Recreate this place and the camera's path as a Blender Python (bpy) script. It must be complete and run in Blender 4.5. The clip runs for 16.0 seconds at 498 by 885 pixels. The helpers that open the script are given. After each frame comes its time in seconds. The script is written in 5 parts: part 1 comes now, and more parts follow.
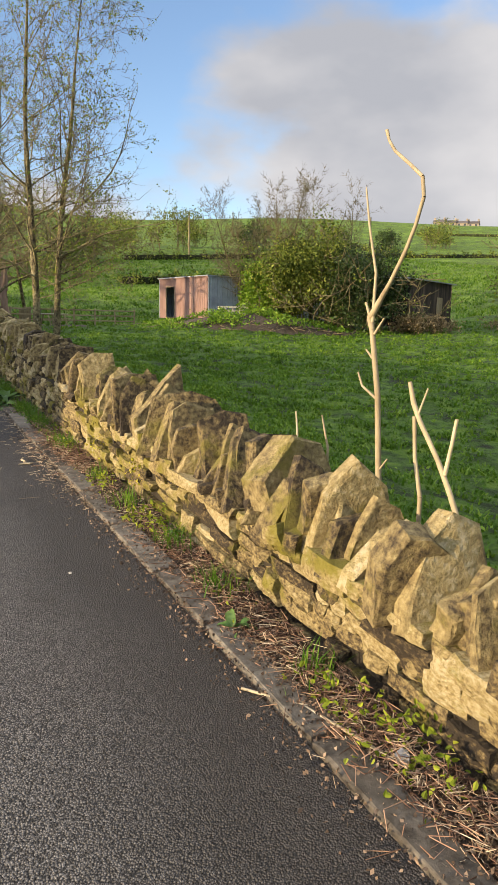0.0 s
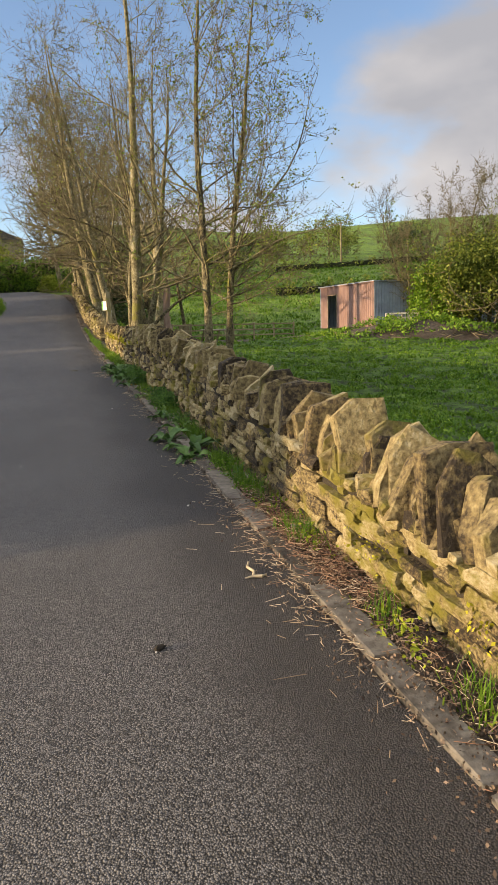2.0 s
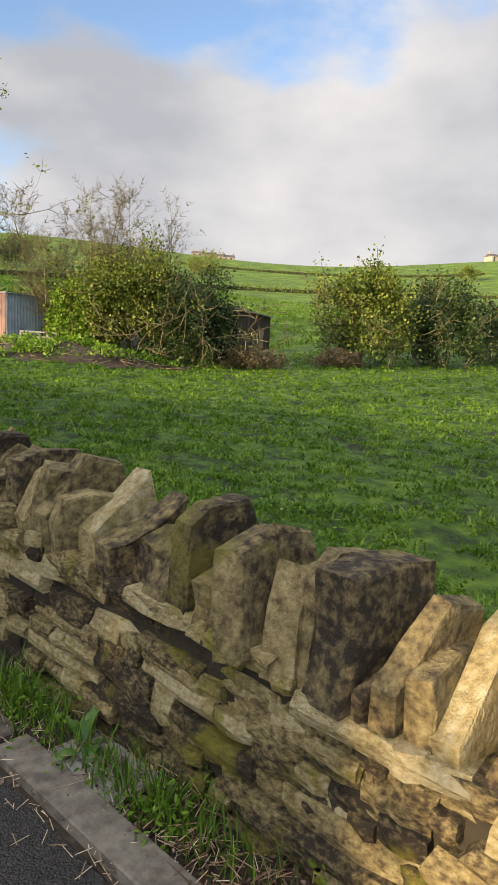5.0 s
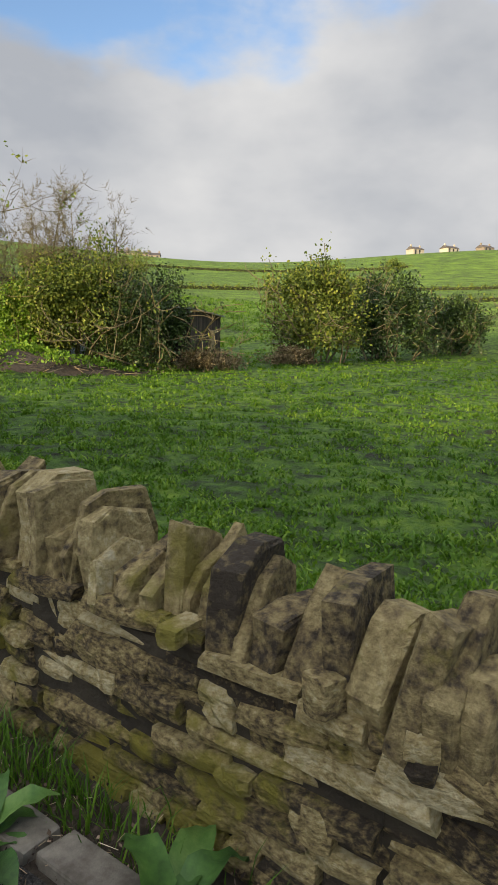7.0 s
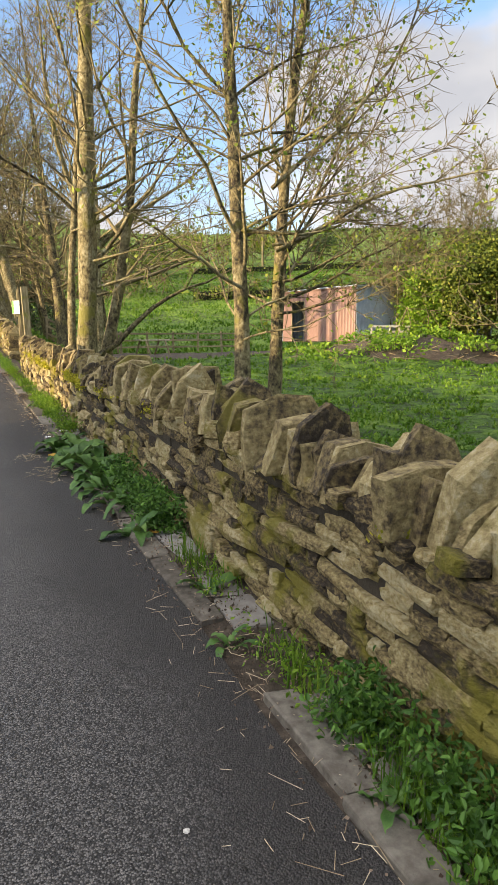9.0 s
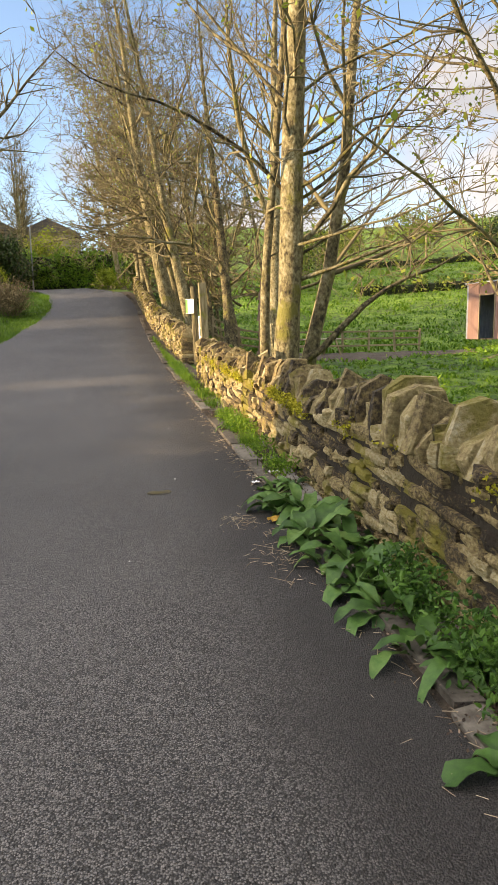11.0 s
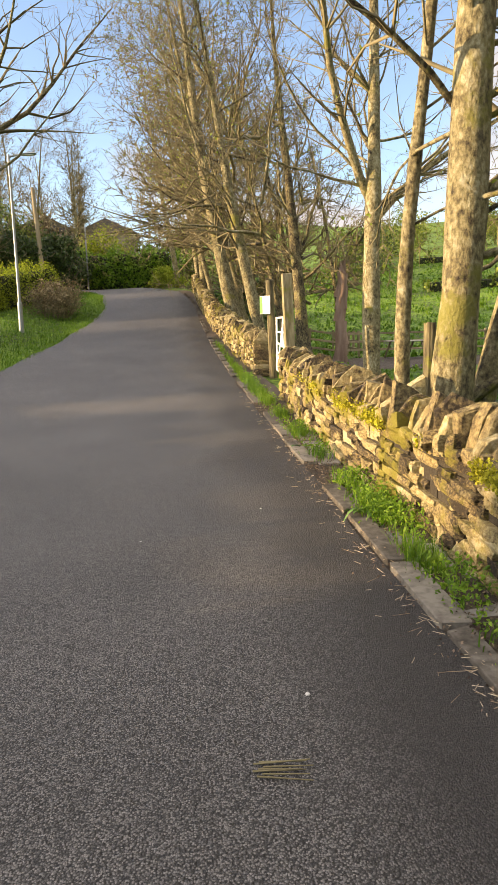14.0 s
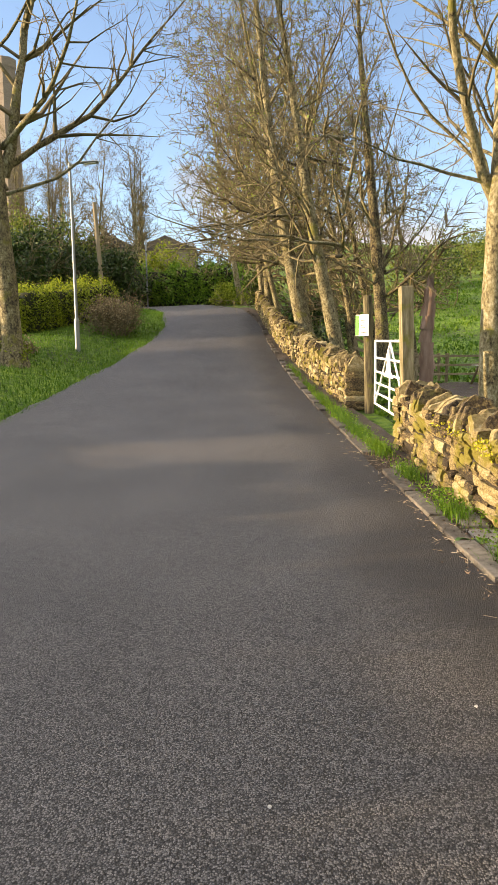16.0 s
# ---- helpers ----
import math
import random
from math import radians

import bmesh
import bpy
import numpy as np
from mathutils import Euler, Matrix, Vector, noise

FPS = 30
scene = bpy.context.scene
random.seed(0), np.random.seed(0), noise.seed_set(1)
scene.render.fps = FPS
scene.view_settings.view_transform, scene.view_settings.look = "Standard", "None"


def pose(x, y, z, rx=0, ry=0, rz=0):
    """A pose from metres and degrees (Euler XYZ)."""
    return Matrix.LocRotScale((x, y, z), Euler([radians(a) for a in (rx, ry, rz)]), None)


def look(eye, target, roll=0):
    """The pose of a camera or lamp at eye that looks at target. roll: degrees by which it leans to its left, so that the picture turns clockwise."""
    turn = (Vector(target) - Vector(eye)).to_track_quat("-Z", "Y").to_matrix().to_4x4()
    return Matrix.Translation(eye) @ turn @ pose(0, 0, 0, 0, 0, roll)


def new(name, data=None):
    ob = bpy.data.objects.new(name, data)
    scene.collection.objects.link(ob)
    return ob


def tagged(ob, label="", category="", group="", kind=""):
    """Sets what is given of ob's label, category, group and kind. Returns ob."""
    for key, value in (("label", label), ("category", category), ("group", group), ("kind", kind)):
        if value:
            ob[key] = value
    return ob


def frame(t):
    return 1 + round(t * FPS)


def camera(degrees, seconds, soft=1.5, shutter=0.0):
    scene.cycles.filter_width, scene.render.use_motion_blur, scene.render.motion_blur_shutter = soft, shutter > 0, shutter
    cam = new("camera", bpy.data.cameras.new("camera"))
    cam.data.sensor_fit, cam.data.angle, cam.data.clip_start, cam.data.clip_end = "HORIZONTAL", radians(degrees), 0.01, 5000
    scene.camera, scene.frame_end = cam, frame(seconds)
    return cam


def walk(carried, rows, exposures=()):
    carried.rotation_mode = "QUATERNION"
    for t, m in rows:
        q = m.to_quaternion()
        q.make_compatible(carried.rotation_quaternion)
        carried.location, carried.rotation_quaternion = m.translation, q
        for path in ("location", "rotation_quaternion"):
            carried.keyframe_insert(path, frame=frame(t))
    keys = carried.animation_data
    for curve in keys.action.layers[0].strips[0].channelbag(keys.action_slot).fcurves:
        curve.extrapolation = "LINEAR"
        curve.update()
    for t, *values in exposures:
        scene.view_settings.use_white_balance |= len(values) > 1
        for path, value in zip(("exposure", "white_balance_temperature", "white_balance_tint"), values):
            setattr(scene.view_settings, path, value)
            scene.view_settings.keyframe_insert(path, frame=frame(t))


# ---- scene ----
cam = camera(40.9, 16.0, soft=0.8)
PATH = [
    (0, (0.532, -0.481, 1.632), (1.468, 1.253, 1.287), 1.0),
    (0.5, (0.513, 0.175, 1.649), (1.428, 1.92, 1.303), 1.0),
    (1, (0.49, 0.87, 1.669), (1.304, 2.666, 1.332), 0.2),
    (1.5, (0.494, 1.489, 1.703), (1.279, 3.301, 1.384), 0.0),
    (2, (0.559, 2.153, 1.745), (1.088, 4.055, 1.428), -1.6),
    (2.5, (0.5, 2.826, 1.798), (0.877, 4.764, 1.477), -1.6),
    (3, (0.538, 3.501, 1.822), (0.758, 5.464, 1.509), -1.8),
    (3.5, (0.534, 4.148, 1.841), (0.762, 6.113, 1.547), -1.6),
    (4, (0.649, 4.78, 1.863), (1.317, 6.642, 1.563), -0.3),
    (4.5, (0.707, 5.441, 1.936), (1.831, 7.071, 1.655), 1.8),
    (4.7, (0.678, 5.71, 1.94), (2.044, 7.148, 1.683), 3.4),
    (6.8, (0.678, 7.712, 2.086), (2.369, 8.752, 1.838), 1.5),
    (7, (0.651, 7.972, 2.103), (2.273, 9.115, 1.848), 0.7),
    (7.5, (0.692, 8.685, 2.115), (2.162, 10.016, 1.853), 0.5),
    (8, (0.755, 9.417, 2.15), (1.915, 11.022, 1.873), -1.0),
    (8.1, (0.742, 9.559, 2.146), (1.839, 11.207, 1.864), -1.3),
    (8.5, (0.688, 10.094, 2.215), (1.712, 11.787, 1.921), 0.3),
    (9, (0.712, 10.801, 2.213), (1.514, 12.607, 1.905), -0.3),
    (9.5, (0.6, 11.468, 2.246), (1.225, 13.341, 1.928), 0.6),
    (10, (0.61, 12.167, 2.252), (1.193, 14.052, 1.926), 0.8),
    (10.2, (0.652, 12.475, 2.278), (1.182, 14.375, 1.951), 0.3),
    (12.3, (0.4, 14.789, 2.347), (0.696, 16.744, 2.044), -0.9),
    (12.5, (0.455, 15.049, 2.373), (0.731, 17.006, 2.07), -1.0),
    (13, (0.502, 15.713, 2.394), (0.738, 17.677, 2.096), -1.0),
    (13.5, (0.58, 16.342, 2.417), (0.951, 18.284, 2.118), -0.6),
    (14, (0.569, 17.012, 2.474), (0.786, 18.975, 2.161), -1.4),
    (14.5, (0.474, 17.651, 2.541), (0.678, 19.615, 2.226), -1.2),
    (15, (0.383, 18.246, 2.572), (0.546, 20.215, 2.259), -1.5),
    (15.5, (0.223, 18.837, 2.623), (0.306, 20.814, 2.334), -1.4),
    (16, (0.176, 19.405, 2.63), (0.241, 21.387, 2.37), -0.7),
]
EXPOSURE = [(0, 0.86, 7100, 14), (2.5, 0.76, 7400, 16), (4, 0.97, 7300, 15), (7, 0.72, 7000, 11), (9, 1.26, 7300, 14), (10.2, 1.34, 7600, 15), (12.5, 1.36, 8000, 17), (14.5, 1.38, 8000, 17), (16, 1.26, 7700, 16)]
walk(cam, [(t, look(eye, target, roll)) for t, eye, target, roll in PATH], EXPOSURE)

# ---------------------------------------------------------------- light
SUN_UP = radians(7.5)
world = bpy.data.worlds.new("world")
scene.world = world
world.use_nodes = True
wn, wl = world.node_tree.nodes, world.node_tree.links
bg = wn["Background"]
bg.inputs["Strength"].default_value = 0.15
sky = wn.new("ShaderNodeTexSky")
sky.sky_type, sky.sun_disc = "NISHITA", False
sky.sun_elevation, sky.sun_rotation = SUN_UP + radians(10), radians(-90)
sky.air_density, sky.dust_density, sky.ozone_density = 1.0, 0.5, 3.0
coord = wn.new("ShaderNodeTexCoord")
squash = wn.new("ShaderNodeMapping")
squash.inputs["Scale"].default_value = (1.0, 1.0, 1.9)
squash.inputs["Location"].default_value = (0.35, 0.1, 0.0)
cloud = wn.new("ShaderNodeTexNoise")
cloud.inputs["Scale"].default_value, cloud.inputs["Detail"].default_value = 2.2, 7.0
cloud.inputs["Roughness"].default_value = 0.5
sep = wn.new("ShaderNodeSeparateXYZ")
side = wn.new("ShaderNodeMath")
side.operation = "MULTIPLY_ADD"
side.inputs[1].default_value, side.inputs[2].default_value = 0.34, -0.03
west = wn.new("ShaderNodeMath")
west.operation = "MULTIPLY_ADD"
west.inputs[1].default_value, west.inputs[2].default_value = -0.55, -0.25
spread = wn.new("ShaderNodeMath")
spread.operation = "MAXIMUM"
thick = wn.new("ShaderNodeMath")
thick.operation = "ADD"
mask = wn.new("ShaderNodeMapRange")
mask.interpolation_type = "SMOOTHSTEP"
mask.inputs["From Min"].default_value, mask.inputs["From Max"].default_value = 0.47, 0.59
shade = wn.new("ShaderNodeTexNoise")
shade.inputs["Scale"].default_value, shade.inputs["Detail"].default_value = 3.0, 5.0
tone = wn.new("ShaderNodeValToRGB")
tone.color_ramp.elements[0].position, tone.color_ramp.elements[1].position = 0.34, 0.66
tone.color_ramp.elements[0].color, tone.color_ramp.elements[1].color = (1.72, 1.90, 2.20, 1), (2.85, 2.98, 3.16, 1)
both = wn.new("ShaderNodeMix")
both.data_type = "RGBA"
wl.new(coord.outputs["Generated"], squash.inputs["Vector"])
wl.new(squash.outputs["Vector"], cloud.inputs["Vector"])
wl.new(squash.outputs["Vector"], shade.inputs["Vector"])
wl.new(coord.outputs["Generated"], sep.inputs[0])
wl.new(sep.outputs["X"], side.inputs[0])
wl.new(cloud.outputs["Fac"], thick.inputs[0])
wl.new(sep.outputs["X"], west.inputs[0])
wl.new(side.outputs[0], spread.inputs[0])
wl.new(west.outputs[0], spread.inputs[1])
wl.new(spread.outputs[0], thick.inputs[1])
wl.new(shade.outputs["Fac"], tone.inputs["Fac"])
wl.new(mask.outputs["Result"], both.inputs["Factor"])
wl.new(sky.outputs["Color"], both.inputs["A"])
# clouds brighten towards the sun
near_sun = wn.new("ShaderNodeMapRange")
near_sun.inputs["From Min"].default_value, near_sun.inputs["From Max"].default_value = -0.2, -1.0
near_sun.inputs["To Min"].default_value, near_sun.inputs["To Max"].default_value = 1.0, 3.4
wl.new(sep.outputs["X"], near_sun.inputs["Value"])
# an overcast deck is brightest overhead
high = wn.new("ShaderNodeMapRange")
high.interpolation_type = "SMOOTHSTEP"
high.inputs["From Min"].default_value, high.inputs["From Max"].default_value = 0.36, 1.0
high.inputs["To Min"].default_value, high.inputs["To Max"].default_value = 0.0, 1.7
wl.new(sep.outputs["Z"], high.inputs["Value"])
glow = wn.new("ShaderNodeMath")
glow.operation = "ADD"
wl.new(near_sun.outputs["Result"], glow.inputs[0])
wl.new(high.outputs["Result"], glow.inputs[1])
cover = wn.new("ShaderNodeMath")
cover.operation = "MULTIPLY_ADD"
cover.inputs[1].default_value = 0.17
wl.new(high.outputs["Result"], cover.inputs[0])
thin = wn.new("ShaderNodeMapRange")
thin.inputs["From Min"].default_value, thin.inputs["From Max"].default_value = 0.22, 0.42
thin.inputs["To Min"].default_value, thin.inputs["To Max"].default_value = 0.0, -0.10
wl.new(sep.outputs["Z"], thin.inputs["Value"])
broken = wn.new("ShaderNodeMath")
broken.operation = "ADD"
wl.new(thick.outputs[0], broken.inputs[0])
wl.new(thin.outputs["Result"], broken.inputs[1])
wl.new(broken.outputs[0], cover.inputs[2])
wl.new(cover.outputs[0], mask.inputs["Value"])
lit = wn.new("ShaderNodeVectorMath")
lit.operation = "SCALE"
wl.new(tone.outputs["Color"], lit.inputs[0])
wl.new(glow.outputs[0], lit.inputs["Scale"])
wl.new(lit.outputs["Vector"], both.inputs["B"])
wl.new(both.outputs["Result"], bg.inputs["Color"])

sun = new("sun", bpy.data.lights.new("sun", "SUN"))
sun.data.energy, sun.data.angle, sun.data.color = 5.0, radians(0.6), (1.0, 0.81, 0.53)
sun.matrix_world = look((-40, 0, 40 * math.tan(SUN_UP)), (0, 0, 0))


# ---------------------------------------------------------------- materials
def material(name, stops, scale=6.0, rough=0.85, bump=0.3, bump_scale=40.0, wear=0.35, wear_scale=1.2, vary=0.25,
             per="object", depth=0.01, stretch=(1, 1, 1), metal=0.0, through_light=0.0, spec=0.3, moss=0.0, moss_colour=(0.15, 0.16, 0.02)):
    """Two scales of noise by place in the world, a ramp of colours, relief, and a random tone for each piece."""
    m = bpy.data.materials.new(name)
    m.use_nodes = True
    n, l = m.node_tree.nodes, m.node_tree.links
    b = n["Principled BSDF"]
    geo, mp = n.new("ShaderNodeNewGeometry"), n.new("ShaderNodeMapping")
    mp.inputs["Scale"].default_value = stretch
    l.new(geo.outputs["Position"], mp.inputs["Vector"])
    fine, wide, relief = (n.new("ShaderNodeTexNoise") for _ in range(3))
    for node, size, detail in ((fine, scale, 6), (wide, wear_scale, 4), (relief, bump_scale, 6)):
        node.inputs["Scale"].default_value, node.inputs["Detail"].default_value = size, detail
        node.inputs["Roughness"].default_value = 0.62
        l.new(mp.outputs["Vector"], node.inputs["Vector"])
    blend = n.new("ShaderNodeMix")
    blend.inputs["Factor"].default_value = wear
    l.new(fine.outputs["Fac"], blend.inputs["A"])
    l.new(wide.outputs["Fac"], blend.inputs["B"])
    if per == "object":
        rnd = n.new("ShaderNodeObjectInfo").outputs["Random"]
    else:
        rnd = geo.outputs["Random Per Island"]
    add = n.new("ShaderNodeMath")
    add.operation = "MULTIPLY_ADD"
    add.inputs[1].default_value = vary
    l.new(rnd, add.inputs[0])
    shift = n.new("ShaderNodeMath")
    shift.operation = "SUBTRACT"
    shift.inputs[1].default_value = vary / 2
    l.new(blend.outputs["Result"], shift.inputs[0])
    l.new(shift.outputs[0], add.inputs[2])
    ramp = n.new("ShaderNodeValToRGB")
    e = ramp.color_ramp.elements
    while len(e) < len(stops):
        e.new(0.5)
    for i, (at, colour) in enumerate(stops):
        e[i].position, e[i].color = at, (*colour, 1)
    l.new(add.outputs[0], ramp.inputs["Fac"])
    colour = ramp.outputs["Color"]
    if moss:
        lumps, cut, over = n.new("ShaderNodeTexNoise"), n.new("ShaderNodeMapRange"), n.new("ShaderNodeMix")
        lumps.inputs["Scale"].default_value, lumps.inputs["Detail"].default_value, lumps.inputs["Roughness"].default_value = 2.1, 8, 0.65
        l.new(geo.outputs["Position"], lumps.inputs["Vector"])
        cut.inputs["From Min"].default_value, cut.inputs["From Max"].default_value = 0.66 - moss, 0.74 - moss
        cut.inputs["To Max"].default_value = 0.85
        l.new(lumps.outputs["Fac"], cut.inputs["Value"])
        over.data_type = "RGBA"
        over.inputs["B"].default_value = (*moss_colour, 1)
        l.new(cut.outputs["Result"], over.inputs["Factor"])
        l.new(colour, over.inputs["A"])
        colour = over.outputs["Result"]
    l.new(colour, b.inputs["Base Color"])
    b.inputs["Roughness"].default_value, b.inputs["Metallic"].default_value = rough, metal
    b.inputs["Specular IOR Level"].default_value = spec
    if bump:
        bp = n.new("ShaderNodeBump")
        bp.inputs["Strength"].default_value, bp.inputs["Distance"].default_value = bump, depth
        l.new(relief.outputs["Fac"], bp.inputs["Height"])
        l.new(bp.outputs["Normal"], b.inputs["Normal"])
    if through_light:
        tr, mixer = n.new("ShaderNodeBsdfTranslucent"), n.new("ShaderNodeMixShader")
        mixer.inputs["Fac"].default_value = through_light
        l.new(ramp.outputs["Color"], tr.inputs["Color"])
        l.new(b.outputs["BSDF"], mixer.inputs[1])
        l.new(tr.outputs["BSDF"], mixer.inputs[2])
        l.new(mixer.outputs["Shader"], n["Material Output"].inputs["Surface"])
    return m


STONE_STOPS = [(0.36, (0.030, 0.022, 0.014)), (0.44, (0.110, 0.080, 0.040)), (0.51, (0.215, 0.163, 0.074)), (0.58, (0.30, 0.236, 0.110)), (0.70, (0.42, 0.36, 0.22))]
COPE_STOPS = [(0.36, (0.032, 0.024, 0.016)), (0.44, (0.115, 0.086, 0.043)), (0.53, (0.21, 0.163, 0.076)), (0.62, (0.30, 0.242, 0.118)), (0.76, (0.42, 0.37, 0.25))]
STONE = material("sandstone", STONE_STOPS, scale=38, bump=1.0, bump_scale=42, depth=0.03, wear=0.34, wear_scale=4.5, vary=0.30, stretch=(1, 1, 1.6), moss=0.15, moss_colour=(0.17, 0.15, 0.018))
COPING = material("coping sandstone", COPE_STOPS, scale=26, bump=1.0, bump_scale=30, depth=0.032, wear=0.34, wear_scale=4.0, vary=0.26, moss=0.10, moss_colour=(0.15, 0.13, 0.026))
# near-black core: the shade in the gaps between stones is in its colour
DARK_RUBBLE = material("wall core", [(0.3, (0.014, 0.011, 0.008)), (0.7, (0.045, 0.036, 0.024))], bump=0.8, bump_scale=30, depth=0.03)
ASPHALT = None
GRASSY = material("field", [(0.36, (0.024, 0.022, 0.009)), (0.45, (0.044, 0.078, 0.008)), (0.54, (0.115, 0.205, 0.015)), (0.66, (0.23, 0.31, 0.034))],
                  scale=3.4, bump=1.0, bump_scale=11, depth=0.16, wear=0.36, wear_scale=0.18, vary=0.0)
SWARD = material("trodden sward", [(0.37, (0.014, 0.018, 0.005)), (0.44, (0.026, 0.056, 0.006)), (0.53, (0.060, 0.130, 0.009)), (0.64, (0.13, 0.215, 0.018))],
                 scale=2.6, bump=1.0, bump_scale=11, depth=0.16, wear=0.30, wear_scale=0.5, vary=0.0)
BLADE = material("grass blade", [(0.1, (0.028, 0.072, 0.006)), (0.5, (0.075, 0.170, 0.011)), (0.85, (0.20, 0.30, 0.028))],
                 scale=0.6, bump=0, vary=0.42, per="island", through_light=0.35, rough=0.6)
SOIL = material("soil", [(0.3, (0.020, 0.015, 0.011)), (0.5, (0.060, 0.045, 0.032)), (0.75, (0.15, 0.12, 0.09))], scale=18, bump=0.9, bump_scale=70, depth=0.02, vary=0)
BARK = material("bark", [(0.38, (0.026, 0.020, 0.014)), (0.46, (0.100, 0.082, 0.043)), (0.54, (0.205, 0.174, 0.090)), (0.68, (0.38, 0.35, 0.24))],
                scale=24, bump=1.0, bump_scale=36, depth=0.03, stretch=(1, 1, 0.7), vary=0.10, wear=0.42, wear_scale=5.0, moss=0.09, moss_colour=(0.16, 0.15, 0.03))
TWIG = material("twig", [(0.2, (0.075, 0.06, 0.035)), (0.8, (0.20, 0.17, 0.09))], bump=0, vary=0.4, per="island")
LEAF = material("young leaf", [(0.1, (0.07, 0.12, 0.015)), (0.5, (0.15, 0.21, 0.025)), (0.9, (0.28, 0.32, 0.05))], bump=0, vary=0.8, per="island", through_light=0.4, rough=0.55, scale=1)
TIN = material("corrugated iron", [(0.25, (0.16, 0.18, 0.21)), (0.6, (0.34, 0.38, 0.43)), (0.85, (0.33, 0.26, 0.20))], scale=3, rough=0.6, bump=0.1, wear=0.5, wear_scale=0.9, vary=0.1, metal=0.2)
RED_TIN = material("faded red iron", [(0.2, (0.13, 0.075, 0.06)), (0.5, (0.27, 0.17, 0.145)), (0.8, (0.38, 0.27, 0.235))], scale=3, rough=0.7, bump=0.1, wear=0.5, wear_scale=0.9, vary=0.1, stretch=(1, 1, 0.4))
DARK = material("dark gap", [(0.3, (0.006, 0.006, 0.006)), (0.7, (0.02, 0.018, 0.016))], bump=0)
TIMBER = material("weathered timber", [(0.25, (0.12, 0.09, 0.055)), (0.55, (0.25, 0.20, 0.12)), (0.8, (0.36, 0.30, 0.20))], scale=8, bump=0.4, bump_scale=40, stretch=(1, 1, 0.2), vary=0.2)


# ---------------------------------------------------------------- the lie of the land
SLOPE, FALL = 0.0505, 0.0377


def smooth(a, b, v):
    s = np.clip((v - a) / (b - a), 0, 1)
    return s * s * (3 - 2 * s)


def road_z(x, y):
    x, y = np.asarray(x, float), np.asarray(y, float)
    up = np.where(y < 28, 0, np.where(y < 58, 0.0025 * (y - 28) ** 2, 2.25 + 0.06 * (y - 58)))
    up = np.where(y > 68, 2.85 + 0.03 * (y - 68), up)
    return SLOPE * np.clip(y, -60, 80) + FALL * np.clip(x, -5, 4) + up


def bend(y):
    """How far the road has swung to the left at y."""
    return -0.0097 * np.clip(np.asarray(y, float) - 50, 0, 60) ** 2


def ground_z(x, y):
    x, y = np.asarray(x, float), np.asarray(y, float)
    far = np.where(y > 35, 35 + (y - 35) * 0.2, np.clip(y, -40, 35))
    field = SLOPE * far - 0.45 + 0.03 * np.clip(x - 22, 0, 40)
    field = field + 0.6 * np.exp(-(((x - 20) / 7) ** 2 + ((y - 37) / 4) ** 2))
    r = np.hypot(x - 10, y - 15)
    s = np.clip(r - 36, 0, 384)
    hill = np.where(s < 35, 0.0025 * s * s, 3.06 + 0.163 * (s - 35)) - 0.03 * np.clip(r - 420, 0, 900)
    hill = hill * (1 + 0.10 * np.sin(x * 0.021 + 1) * np.sin(y * 0.017))
    field = field + hill * smooth(2, 22, x - bend(y) * 0.3)
    bank = road_z(x, y) - 0.08 + smooth(0.2, 2.6, -3.9 - (x - bend(y))) * 0.35 + 0.02 * np.clip(-6 - x, 0, 60)
    k = smooth(2.45, 7.5, x - bend(y) * 0.5)
    return bank * (1 - k) + field * k


# ---------------------------------------------------------------- mesh helpers
def mesh(name, verts, faces, mat, parent=None, label="", shade=False):
    me = bpy.data.meshes.new(name)
    me.from_pydata([tuple(v) for v in verts] if not isinstance(verts, np.ndarray) else verts.tolist(), [], faces if isinstance(faces, list) else faces.tolist())
    me.materials.append(mat)
    if shade:
        me.shade_smooth()
    ob = new(name, me)
    if parent:
        ob.parent = parent
    if label:
        ob["label"] = label
    return ob


def part(name, bm, mat, parent=None, label="", shade=False):
    me = bpy.data.meshes.new(name)
    bm.to_mesh(me)
    bm.free()
    me.materials.append(mat)
    if shade:
        me.shade_smooth()
    ob = new(name, me)
    if parent:
        ob.parent = parent
    if label:
        ob["label"] = label
    return ob


def thing(name, place=(0, 0, 0), turn=0):
    ob = new(name)
    ob.empty_display_size = 0.2
    ob.matrix_world = pose(*place, 0, 0, turn)
    return ob


def add_box(bm, size, place=(0, 0, 0), turn=(0, 0, 0), bevel=0.0, jitter=0.0, rng=random):
    made = bmesh.ops.create_cube(bm, size=1)
    vs = made["verts"]
    bmesh.ops.scale(bm, vec=size, verts=vs)
    if bevel:
        es = list({e for v in vs for e in v.link_edges})
        out = bmesh.ops.bevel(bm, geom=es, offset=bevel, segments=1, affect="EDGES", profile=0.5)
        vs = out["verts"]
    if jitter:
        for v in vs:
            v.co += Vector((rng.uniform(-1, 1), rng.uniform(-1, 1), rng.uniform(-1, 1))) * jitter
    bmesh.ops.transform(bm, matrix=pose(*place, *turn), verts=vs)
    return vs


